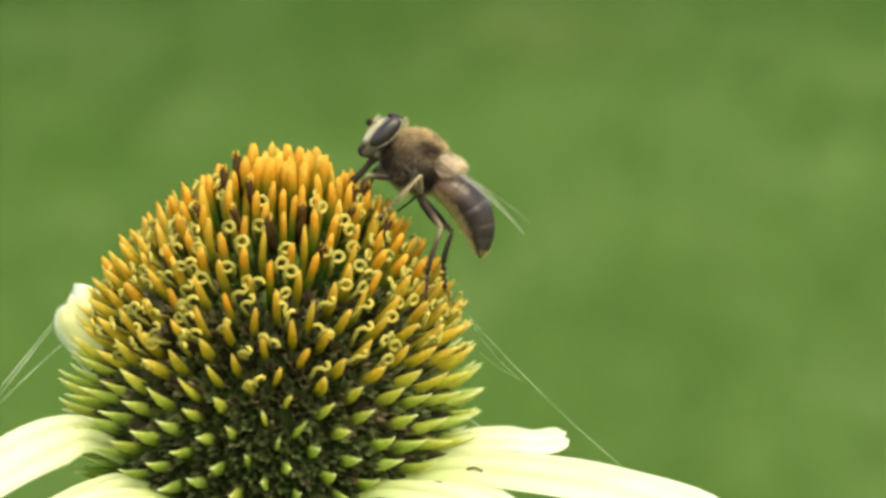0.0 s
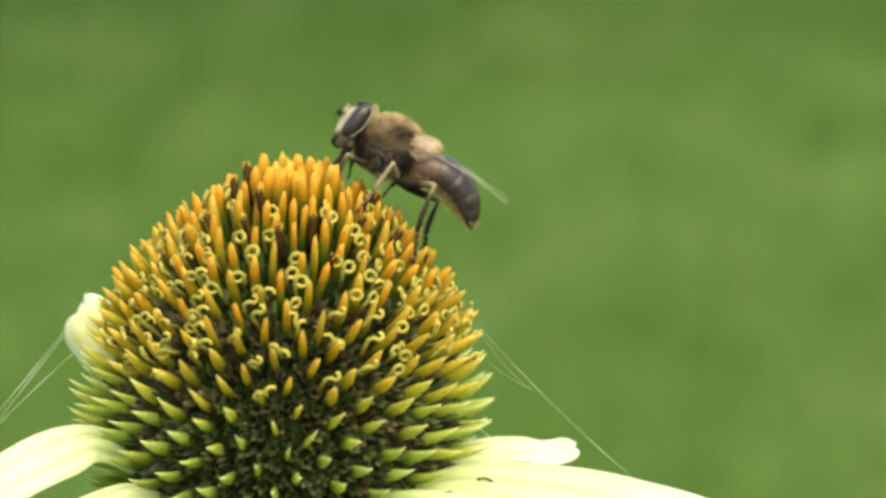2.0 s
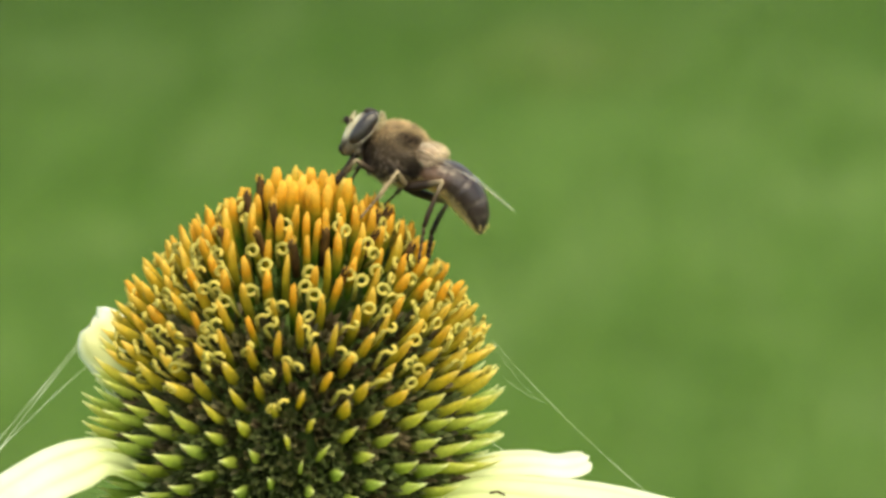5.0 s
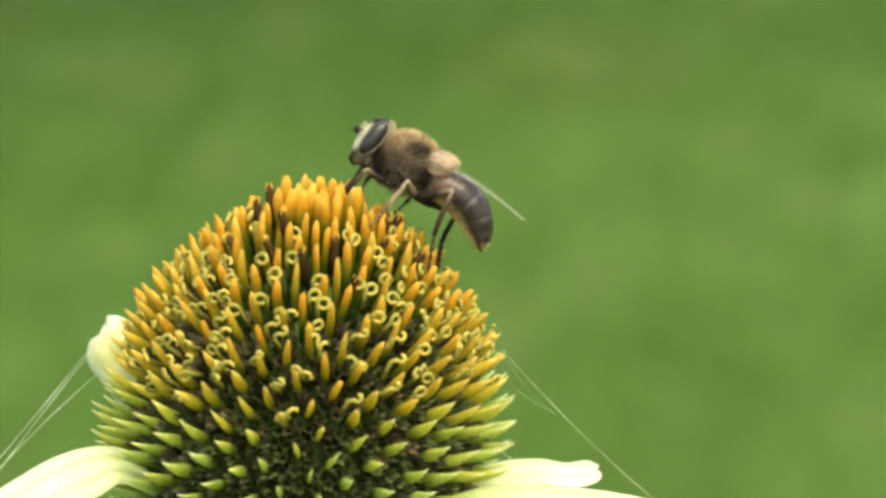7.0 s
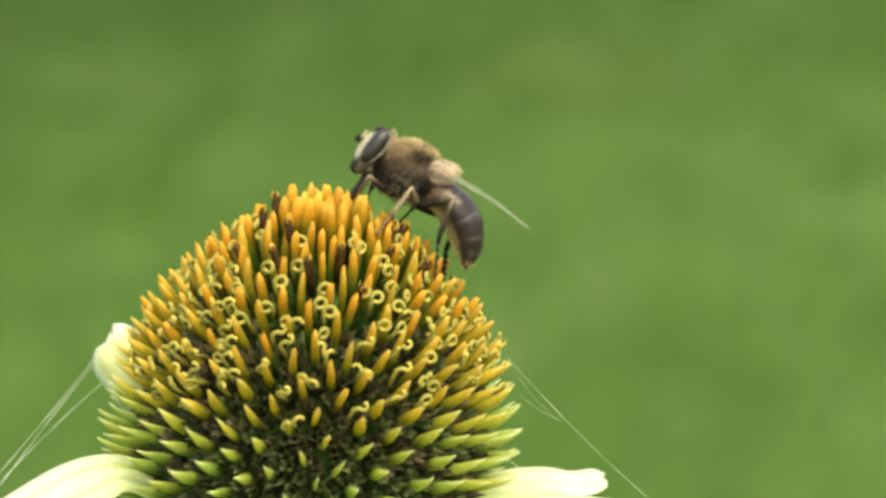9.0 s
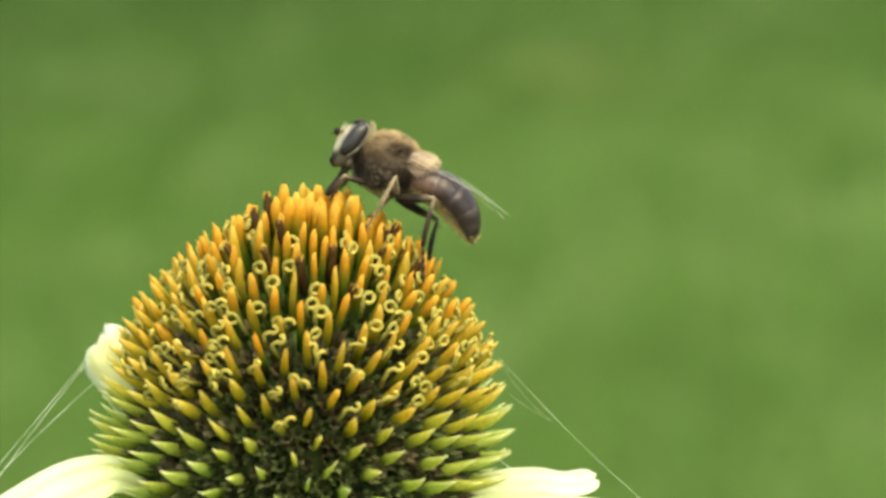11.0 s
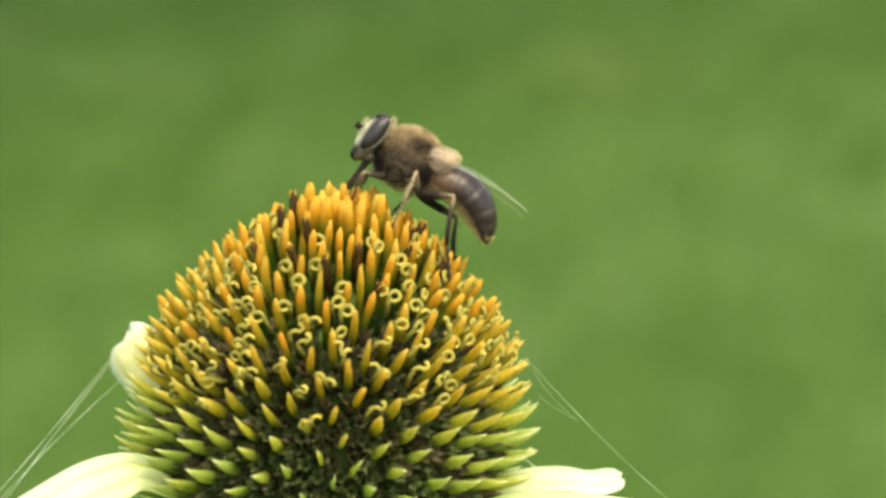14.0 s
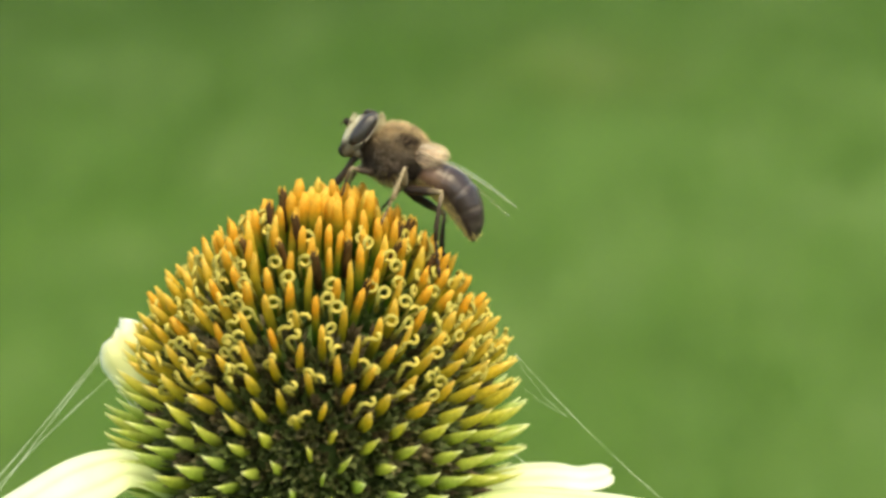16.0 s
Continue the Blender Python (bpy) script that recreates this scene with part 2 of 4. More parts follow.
def spiral():
    """Heights and bearings of the scales on their golden spiral, from the top down."""
    z, step = TIP_Z0 + TIP_H - 0.3, 0.25
    heights, counts = [z], [0.0]
    while z > BASE:
        r0, r1 = tip_at(z), tip_at(z - step)
        counts.append(counts[-1] + math.pi * (r0 + r1) * math.hypot(step, r1 - r0) / (0.87 * gap_at(z) ** 2))
        z -= step
        heights.append(z)
    start = 226.759 - float(np.interp(-250, [-h for h in heights], counts))
    out = []
    for n in range(math.ceil(start), int(counts[-1] + start)):
        out.append((float(np.interp(n - start, counts, heights)), 2.30945 - 2.4003 * n))
    return out


def place(z, az, sink=0.0, lean=0.0):
    """A pose whose z axis is the scale's own axis; the origin lies at the scale's root, sunk or raised."""
    e = min(radians(90), rise_at(z) + lean)
    r = tip_at(z) * girth_at(z)
    d = Vector((math.sin(az) * math.cos(e), -math.cos(az) * math.cos(e), math.sin(e)))
    tip = Vector((math.sin(az) * r * 1.032 + 2 + 0.18 * max(0.0, z - 440), -math.cos(az) * r, z))
    up = Vector((-math.sin(az) * math.sin(e), math.cos(az) * math.sin(e), math.cos(e)))
    side = up.cross(d)
    m = Matrix((side, up, d)).transposed().to_4x4()
    m.translation = (tip - d * (LONG + sink)) * S
    return CONE @ m


# root-to-tip colours by ripeness; the dark roots also hold painted shade between scales
RIPE_SHADE = (
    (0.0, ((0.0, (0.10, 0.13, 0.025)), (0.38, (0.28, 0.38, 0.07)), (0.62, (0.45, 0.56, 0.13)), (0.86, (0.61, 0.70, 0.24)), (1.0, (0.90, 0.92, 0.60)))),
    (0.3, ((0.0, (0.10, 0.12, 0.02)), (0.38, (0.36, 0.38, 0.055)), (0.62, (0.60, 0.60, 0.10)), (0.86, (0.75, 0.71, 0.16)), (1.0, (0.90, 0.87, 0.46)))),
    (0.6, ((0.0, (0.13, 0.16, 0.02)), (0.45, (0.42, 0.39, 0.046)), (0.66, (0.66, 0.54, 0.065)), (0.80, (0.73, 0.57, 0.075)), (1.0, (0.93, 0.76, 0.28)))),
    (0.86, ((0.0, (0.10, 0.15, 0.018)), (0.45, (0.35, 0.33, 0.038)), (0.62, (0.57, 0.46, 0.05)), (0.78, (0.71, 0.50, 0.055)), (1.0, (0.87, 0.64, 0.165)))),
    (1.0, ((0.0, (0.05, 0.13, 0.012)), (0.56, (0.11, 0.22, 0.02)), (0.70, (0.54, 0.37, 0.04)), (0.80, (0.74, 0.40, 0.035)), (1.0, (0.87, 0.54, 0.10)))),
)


def ripe_shade_tint(k, u):
    for (k0, a), (k1, b) in zip(RIPE_SHADE, RIPE_SHADE[1:]):
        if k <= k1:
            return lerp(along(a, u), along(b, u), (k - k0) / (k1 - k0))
    return along(RIPE_SHADE[-1][1], u)


def palea_shape(k, kind):
    """A keeled, pointed scale with ripeness k; kind 0 to 3 differs in bend and girth."""
    bend = (8, 13, 5, 16)[kind]
    girth = (6.2, 6.9, 6.5, 5.9)[kind] * (0.75 + 0.33 * k)
    blunt = 0.15 + 0.85 * k ** 3
    rings = (0.0, 0.40, 0.64, 0.82, 0.94, 1.0 + 0.04 * (1 - k))
    width = (1.1, 1.22 - 0.1 * k, 1.04, 0.72 + 0.28 * k, 0.38 + 0.48 * blunt, 0.07 + 0.43 * blunt)
    ragged = ((6, -3, 4, -5, 2), (-2, 5, -4, 6, 0), (3, 3, -2, -2, 4), (7, -5, -2, 5, -3))[kind]
    verts, tints = [], []
    for u, w in zip(rings, width):
        for i in range(5):
            a = 2 * math.pi * i / 5 + 0.3
            keel = 1.0 + (1.55 - 1.0 * k) * (1.0 if math.sin(a) < 0 else 0.5) * math.sin(math.pi * min(1.0, u) ** (0.95 + 0.6 * k)) ** 0.8
            verts.append(Vector((math.cos(a) * girth * w * (0.78 + 0.22 * k), math.sin(a) * girth * w * keel + bend * (u ** 3 - 1), u * LONG + (ragged[i] * k if u > 0.97 else 0))) * S)
            c = ripe_shade_tint(k, u)
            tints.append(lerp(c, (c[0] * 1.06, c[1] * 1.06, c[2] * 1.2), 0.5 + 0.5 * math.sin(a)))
    faces = [(j * 5 + i, j * 5 + (i + 1) % 5, (j + 1) * 5 + (i + 1) % 5, (j + 1) * 5 + i) for j in range(5) for i in range(5)]
    faces.append((25, 26, 27, 28, 29))
    return verts, faces, tints


LEVELS = 9
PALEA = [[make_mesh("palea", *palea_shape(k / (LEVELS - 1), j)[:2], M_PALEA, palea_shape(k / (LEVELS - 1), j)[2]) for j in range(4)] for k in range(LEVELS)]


def ripeness(z, rng):
    k = along(((-80, (0.0,)), (115, (0.04,)), (165, (0.22,)), (192, (0.42,)), (226, (0.66,)), (290, (0.85,)), (385, (1.0,)), (530, (1.0,))), z)[0]
    return min(1.0, max(0.0, k + rng.uniform(-0.10, 0.10)))


SPOTS = spiral()


def build_receptacle():
    zs = [504, 496, 480, 450, 410, 360, 300, 230, 160, 90, 30, -20, -50]
    prof = [(0.0, TIP_Z0 + TIP_H - LONG + 8)]
    for z in zs[1:]:
        e = rise_at(z)
        prof.append((max(2.0, tip_at(z) * girth_at(z) - (LONG - 8) * math.cos(e)), z - (LONG - 8) * math.sin(e)))
    prof += [(205, -88), (110, -104), (36, -116)]
    n = 40
    verts = [CONE @ Vector((r * math.cos(2 * math.pi * i / n) * S, r * math.sin(2 * math.pi * i / n) * S, z * S)) for r, z in prof for i in range(n)]
    faces = [(j * n + i, (j + 1) * n + i, (j + 1) * n + (i + 1) % n, j * n + (i + 1) % n) for j in range(len(prof) - 1) for i in range(n)]
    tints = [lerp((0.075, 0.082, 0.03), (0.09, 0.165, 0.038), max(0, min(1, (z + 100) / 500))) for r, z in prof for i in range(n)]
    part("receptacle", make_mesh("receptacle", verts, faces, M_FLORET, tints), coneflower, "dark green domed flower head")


def build_paleae():
    rng = random.Random(11)
    rows = []
    for z, az in SPOTS:
        k = round(ripeness(z, rng) * (LEVELS - 1))
        top = tip_at(z) < 90
        crown = z - 516 + rng.uniform(3, 17) if top else 6 if tip_at(z) < 140 else 0
        m = place(z, az + rng.uniform(-0.02, 0.02), crown + rng.uniform(-5, 4), rng.uniform(-0.05, 0.05) - (0.003 * tip_at(z) if top else 0))
        m = m @ pose(0, 0, 0, rng.uniform(-1.5, 1.5), rng.uniform(-1.5, 1.5), rng.uniform(-25, 25))
        size = rng.uniform(0.92, 1.08) * (1.5 if top else 1.0)
        rows.append((m @ Matrix.Diagonal((size, size, 1, 1)), k, rng.randrange(4)))
    rows.sort(key=lambda q: (q[0] @ Vector((0, 0, LONG * S))).y)
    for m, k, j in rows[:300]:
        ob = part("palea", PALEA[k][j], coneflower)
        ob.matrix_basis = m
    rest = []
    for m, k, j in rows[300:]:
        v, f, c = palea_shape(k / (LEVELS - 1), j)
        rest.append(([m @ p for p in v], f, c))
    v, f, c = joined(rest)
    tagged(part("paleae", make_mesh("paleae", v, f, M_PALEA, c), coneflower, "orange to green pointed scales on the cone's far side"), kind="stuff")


# young florets at the top are fresh green, the oldest at the foot dull olive
HUES = {1: ((0.055, 0.12, 0.022), (0.08, 0.155, 0.033)), 2: ((0.050, 0.070, 0.022), (0.115, 0.15, 0.055))}


def bud_shape(rng, hue):
    """A small tubular floret with five teeth, shut or half open."""
    h, r = rng.uniform(30, 50), rng.uniform(7, 11)
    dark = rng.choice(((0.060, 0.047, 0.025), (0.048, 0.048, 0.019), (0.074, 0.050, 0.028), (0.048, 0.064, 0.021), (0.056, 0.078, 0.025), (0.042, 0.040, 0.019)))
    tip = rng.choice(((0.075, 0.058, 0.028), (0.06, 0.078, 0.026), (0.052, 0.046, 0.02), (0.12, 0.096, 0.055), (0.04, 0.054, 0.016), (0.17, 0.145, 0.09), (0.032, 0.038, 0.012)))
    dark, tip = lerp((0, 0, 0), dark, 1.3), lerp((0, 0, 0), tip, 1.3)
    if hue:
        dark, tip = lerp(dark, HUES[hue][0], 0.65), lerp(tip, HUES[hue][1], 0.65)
    verts, tints = [], []
    for u, w in ((0.0, 0.75), (0.55, 0.85), (0.8, 1.0)):
        for i in range(5):
            a = 2 * math.pi * i / 5
            verts.append(Vector((math.cos(a) * r * w, math.sin(a) * r * w, u * h)) * S)
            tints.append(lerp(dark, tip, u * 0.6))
    for i in range(5):
        a = 2 * math.pi * (i + 0.5) / 5
        verts.append(Vector((math.cos(a) * r * rng.uniform(0.9, 1.7), math.sin(a) * r * rng.uniform(0.9, 1.7), h * rng.uniform(0.95, 1.3))) * S)
        tints.append(tip)
    # sunken throat at half tint: the hollow's shade is in the colour
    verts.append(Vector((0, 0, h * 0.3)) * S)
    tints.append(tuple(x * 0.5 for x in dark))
    faces = [(j * 5 + i, j * 5 + (i + 1) % 5, j * 5 + 5 + (i + 1) % 5, j * 5 + 5 + i) for j in range(2) for i in range(5)]
    faces += [(10 + i, 10 + (i + 1) % 5, 15 + i) for i in range(5)] + [(10 + i, 15 + i, 20) for i in range(5)] + [(10 + (i + 1) % 5, 20, 15 + i) for i in range(5)]
    return verts, faces, tints


def build_florets():
    """Shut florets, a golden spiral of their own between the scales."""
    rng = random.Random(23)
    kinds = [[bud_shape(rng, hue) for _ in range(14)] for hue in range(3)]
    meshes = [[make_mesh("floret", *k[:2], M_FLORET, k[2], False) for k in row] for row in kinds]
    rows = []
    z, area, need, n = 490.0, 0.0, 1.0, 0
    while z > BASE:
        gap = 23.5 if z < 320 else 30.0
        area += 2 * math.pi * tip_at(z) * 0.5 * 1.25 / (0.87 * gap ** 2)
        z -= 0.5
        while area > need:
            need += 1.0
            n += 1
            depth = along(((-50, (0,)), (120, (-10,)), (300, (-14,)), (360, (-4,)), (500, (8,))), z)[0]
            m = place(z, n * 2.39996323 + 0.7 + rng.uniform(-0.05, 0.05), depth + rng.uniform(-14, 14), rng.uniform(-0.15, 0.15))
            rows.append((m @ pose(0, 0, 0, 0, 0, rng.uniform(0, 360)), 1 if z > 370 else 2 if rng.random() < along(((-80, (0.9,)), (60, (0.8,)), (180, (0.4,)), (300, (0.3,))), z)[0] else 0, rng.randrange(14)))
    rows.sort(key=lambda q: q[0].translation.y + abs(q[0].translation.z - 120 * S) * 0.5)
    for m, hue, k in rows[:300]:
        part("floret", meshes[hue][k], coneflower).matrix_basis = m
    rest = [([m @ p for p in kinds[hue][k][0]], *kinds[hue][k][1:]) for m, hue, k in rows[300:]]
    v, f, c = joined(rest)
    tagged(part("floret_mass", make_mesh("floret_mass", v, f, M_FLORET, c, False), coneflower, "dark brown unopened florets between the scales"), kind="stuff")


def stigma_shape(kind):
    """A style that ends in curled arms: rings, hooks and S-bends."""
    pts = [(0, 0, 0), (0, 1, 22), (0, 2, 40)]
    out = []

    def curl(sign, rad, sweep, start):
        c = Vector(start) + Vector((sign * rad, 0, 0))
        return [c + Vector((-sign * rad * math.cos(a), 3.5 * a / 3, rad * math.sin(a))) for a in np.linspace(0.25, sweep, 11)]

    if kind == 0:
        arms = [curl(1, 10.5, 5.9, pts[-1])]
    elif kind == 1:
        arms = [curl(-1, 9, 5.4, pts[-1]), curl(1, 9, 3.6, pts[-1])]
    elif kind == 2:
        arms = [curl(1, 9, 4.2, pts[-1]), curl(-1, 9, 3.2, pts[-1])]
    elif kind == 3:
        s = [Vector((x * 0.8, 2, 40 + y * 0.8)) for x, y in ((0, 4), (5, 11), (13, 14), (20, 12), (25, 16), (27, 24), (23, 30), (16, 29))]
        arms = [s]
    elif kind == 4:
        s = [Vector((x * 0.8, 2, 40 + y * 0.8)) for x, y in ((0, 4), (-3, 12), (-1, 21), (4, 27), (3, 35), (-4, 39), (-10, 35))]
        arms = [s, curl(1, 8, 3.0, pts[-1])]
    else:
        arms = [curl(-1, 10.5, 6.1, pts[-1])]
    base, tip = (0.30, 0.27, 0.05), (0.64, 0.52, 0.12)
    v, f = tube(pts, (4.2, 4.0, 3.7), 5)
    out.append((v, f, base))
    for arm in arms:
        path = [Vector((p[0], p[1] + 0.72 * (p[2] - 40), 40 + 0.62 * (p[2] - 40))) for p in (pts[-1], *arm)]
        n = len(path)
        v, f = tube(path, [3.9 + 0.5 * math.sin(i * 2.2) - 1.2 * (i / n) ** 3 for i in range(n)], 5)
        out.append((v, f, [lerp(base, tip, min(1, (i // 5) / n * 1.4)) for i in range(len(v))]))
    v, f, c = joined(out)
    return [p * S for p in v], f, c


def build_stigmas():
    meshes = [make_mesh("stigma", *stigma_shape(k)[:2], M_STIGMA, stigma_shape(k)[2]) for k in range(6)]
    rng = random.Random(37)
    for z, az in SPOTS:
        az = math.atan2(math.sin(az), math.cos(az))
        if not 190 < z < 485 or abs(az) > 2.0:
            continue
        x = tip_at(z) * math.sin(az)
        share = along(((190, (0.25,)), (225, (0.85,)), (260, (1.0,)), (430, (1.0,)), (455, (0.7,)), (485, (0.2,))), z)[0]
        if z > 395 and abs(x) < 110:
            share *= 0.35
        if rng.random() > share:
            continue
        g = gap_at(z)
        if 245 < z < 430 and abs(az) > 0.55 and rng.random() < 0.45 * share:
            extra = place(z + rng.uniform(-0.5, 0.1) * g, az + rng.choice((-1, 1)) * rng.uniform(0.3, 0.55) * g / tip_at(z), rng.uniform(-58, -40))
            part("stigma", meshes[rng.choice((0, 5, 1, 2))], coneflower).matrix_basis = extra @ pose(0, 0, 0, rng.uniform(-10, 24), rng.uniform(-14, 14), rng.uniform(-60, 60))
        up = rng.uniform(0.22, 0.5) * g * math.sin(max(0.35, rise_at(z)))
        m = place(z + up * 0.6, az + rng.choice((-1, 1)) * rng.uniform(0.12, 0.42) * g / tip_at(z), rng.uniform(-66, -48))
        kind = rng.choice((0, 5, 0, 5, 0, 1)) if z > 330 else rng.choice((3, 4, 3, 4, 1, 2, 0))
        part("stigma", meshes[kind], coneflower).matrix_basis = m @ pose(0, 0, 0, rng.uniform(-10, 24), rng.uniform(-14, 14), rng.uniform(-35, 35))


def build_withered():
    """Brown spent anther tubes with a pale rim near the top."""
    pieces = []
    v, f = tube([(0, 0, 40), (0, 0, 64), (1, 1, 84), (0, 2, 98), (2, 2, 110), (3, 4, 117)], (8, 9.5, 11.5, 9.5, 10.5, 5), 7)
    rng = random.Random(50)
    tint = [lerp((0.075, 0.038, 0.012), rng.choice(((0.035, 0.018, 0.008), (0.11, 0.06, 0.016), (0.055, 0.028, 0.010))), 0.7) for _ in v]
    pieces.append((v, f, tint))
    for k in range(3):
        a = k * 2.1
        v, f = tube([(4 * math.cos(a), 4 * math.sin(a), 106), (8 * math.cos(a), 8 * math.sin(a), 116), (7 * math.cos(a + 0.6), 7 * math.sin(a + 0.6), 122)], (3, 2.6, 1.5), 4)
        pieces.append((v, f, (0.52, 0.30, 0.05)))
    v, f, c = joined(pieces)
    me = make_mesh("anther_tube", [p * S for p in v], f, M_FLORET, c)
    rng = random.Random(51)
    for az, z, sink in ((-85, 486, -20), (-70, 474, -12), (18, 462, 6), (46, 452, -4), (71, 460, -6), (-25, 452, -4), (0, 440, 0), (-50, 442, -8), (22, 412, 0), (76, 402, -4), (-32, 482, -8), (86, 470, -4)):
        part("anther_tube", me, coneflower, "withered brown anther tube").matrix_basis = place(z, radians(az), sink) @ pose(0, 0, 0, rng.uniform(-9, 9), rng.uniform(-9, 9), rng.uniform(0, 360)) @ Matrix.Diagonal((rng.uniform(0.62, 0.85), rng.uniform(0.62, 0.8), 1, 1))


def grid_faces(nu, nv):
    return [(j * nu + i, j * nu + i + 1, (j + 1) * nu + i + 1, (j + 1) * nu + i) for j in range(nv - 1) for i in range(nu - 1)]


def build_petal(az, path, half, bank=0.0, cup=0.1, twist=0.0, fresh=0.0, seed=0, label="", ruffle=3.5, teeth=9, blunt=0.8, flare=2.6, slant=0.0):
    """A ray petal: path holds (distance from the axis, height) from root to tip; half its half-width; bank leans its plane, cup hollows it."""
    a = radians(az)
    out, tang = Vector((math.sin(a), -math.cos(a), 0)), Vector((math.cos(a), math.sin(a), 0))
    ctrl = [out * r + Vector((0, 0, z)) for r, z in path]
    nv, nu = 22, 11
    n = len(ctrl) - 1
    cl = []
    for j in range(nv):
        u = j / (nv - 1) * n
        i = min(n - 1, int(u))
        f = u - i
        p0, p1, p2, p3 = ctrl[max(0, i - 1)], ctrl[i], ctrl[i + 1], ctrl[min(n, i + 2)]
        cl.append(0.5 * ((2 * p1) + (p2 - p0) * f + (2 * p0 - 5 * p1 + 4 * p2 - p3) * f * f + (3 * p1 - p0 - 3 * p2 + p3) * f ** 3))
    top, low, tints = [], [], []
    for j, p in enumerate(cl):
        u = j / (nv - 1)
        d = (cl[min(nv - 1, j + 1)] - cl[max(0, j - 1)]).normalized()
        w = tang.copy()
        w.rotate(Matrix.Rotation(radians(bank + twist * u), 3, d))
        nrm = w.cross(d).normalized()
        if nrm.z < 0:
            nrm = -nrm
        wid = half * (0.45 + 0.55 * min(1, u * flare)) * (1 if u < blunt else math.sqrt(max(0.05, 1 - ((u - blunt) / (1.01 - blunt)) ** 2)))
        if ruffle > 10:
            wid *= 1 + 0.16 * math.sin(u * 19 + 0.6) * min(1, u * 2)
        for i in range(nu):
            q = 2 * i / (nu - 1) - 1
            ridge = 4.6 * math.cos(q * 7.5) * (1 - u * 0.5)
            wave = ruffle * noise.noise((u * 5 + seed, q * (3.0 if ruffle > 10 else 1.5), seed * 0.7))
            pos = p + d * (teeth * math.cos(q * 6.5) * u ** 5 + slant * q * u ** 3) + w * (q * wid) + nrm * (ridge + wave - cup * half * q * q)
            thick = 3.2 * (1 - 0.8 * max(q ** 4, u ** 8))
            top.append((pos + nrm * thick) * S)
            low.append((pos - nrm * thick) * S)
            shade = lerp((0.48, 0.58, 0.18), (0.72, 0.77, 0.44), min(1, u * 3.0))
            shade = lerp(shade, (0.78, 0.79, 0.65), min(1, max(0, u * 2 - 0.3)))
            # crease shading painted into the grooves, strongest near the root
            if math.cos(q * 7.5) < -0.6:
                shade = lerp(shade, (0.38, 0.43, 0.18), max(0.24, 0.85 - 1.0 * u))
            inner = (0.93, 0.88, 0.50)
            rim = max(min(1, max(0, abs(q) - 0.74) * 5), min(1, max(0, u - 0.82) * 8))
            tints.append(lerp(shade, lerp(inner, (0.96, 0.96, 0.88), rim), fresh))
    m = nu * nv
    faces = grid_faces(nu, nv)
    faces = faces + [tuple(i + m for i in f[::-1]) for f in faces]
    ring = [i for i in range(nu)] + [j * nu + nu - 1 for j in range(1, nv)] + [(nv - 1) * nu + i for i in range(nu - 2, -1, -1)] + [j * nu for j in range(nv - 2, 0, -1)]
    faces += [(b, a2, a2 + m, b + m) for a2, b in zip(ring, ring[1:] + ring[:1])]
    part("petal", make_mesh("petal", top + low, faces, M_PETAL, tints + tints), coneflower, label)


def build_petals():
    build_petal(68, ((210, -70), (330, -38), (480, -40), (640, -62), (775, -98), (845, -150)), 92, 14, 0.16, seed=1, label="long creamy white ray petal")
    build_petal(100, ((215, -58), (330, -14), (420, -6), (480, -12), (528, -4)), 46, 24, 0.2, seed=2, teeth=3, ruffle=2.5, label="short white ray petal with a rounded tip")
    build_petal(-72, ((215, -48), (326, 14), (400, 2), (488, -38), (640, -138), (720, -255)), 58, -42, 0.12, seed=3, ruffle=5)
    build_petal(-55, ((220, -88), (315, -66), (449, -116), (535, -180), (680, -300)), 42, -28, 0.2, seed=4)
    build_petal(-42, ((225, -108), (340, -80), (450, -80), (600, -122), (720, -185)), 36, -8, 0.2, seed=5)
    build_petal(-30, ((225, -114), (380, -98), (500, -106), (640, -170), (720, -250)), 36, -3, 0.2, seed=15)
    build_petal(0, ((225, -125), (330, -128), (450, -165), (560, -260), (620, -370)), 66, 0, 0.2, seed=6)
    build_petal(24, ((225, -120), (340, -116), (470, -135), (600, -220), (690, -340)), 66, 5, 0.2, seed=7)
    build_petal(46, ((222, -82), (340, -66), (480, -78), (640, -140), (760, -240)), 78, 8, 0.2, seed=8)
    build_petal(-101, ((235, -30), (275, 64), (314, 138), (346, 194), (364, 228), (372, 248)), 62, 76, -0.02, fresh=1.0, seed=9, ruffle=7, teeth=4, blunt=0.58, flare=1.5, slant=13, label="curled pale green-white ray petal bent upwards")
    for k, az in enumerate((128, 155, 182, 209)):
        build_petal(az, ((225, -90), (340, -80), (470, -110), (600, -210), (690, -340)), 74, 0, 0.2, seed=10 + k)


def build_stem():
    foot = FLOWER.inverted() @ Vector((0.0, DIST + 0.03, -0.01))
    p0 = CONE @ Vector((0, 0, -104 * S))
    pts = [p0.lerp(foot, u) + Vector((0.006 * math.sin(math.pi * u), 0, 0)) for u in np.linspace(0, 1, 14)]
    v, f = tube(pts, [0.0022 + 0.0006 * u for u in np.linspace(0, 1, 14)], 10)
    part("stem", make_mesh("stem", v, f, M_STEM), coneflower, "green upright stem")


build_receptacle()
build_florets()
build_petals()
build_stem()


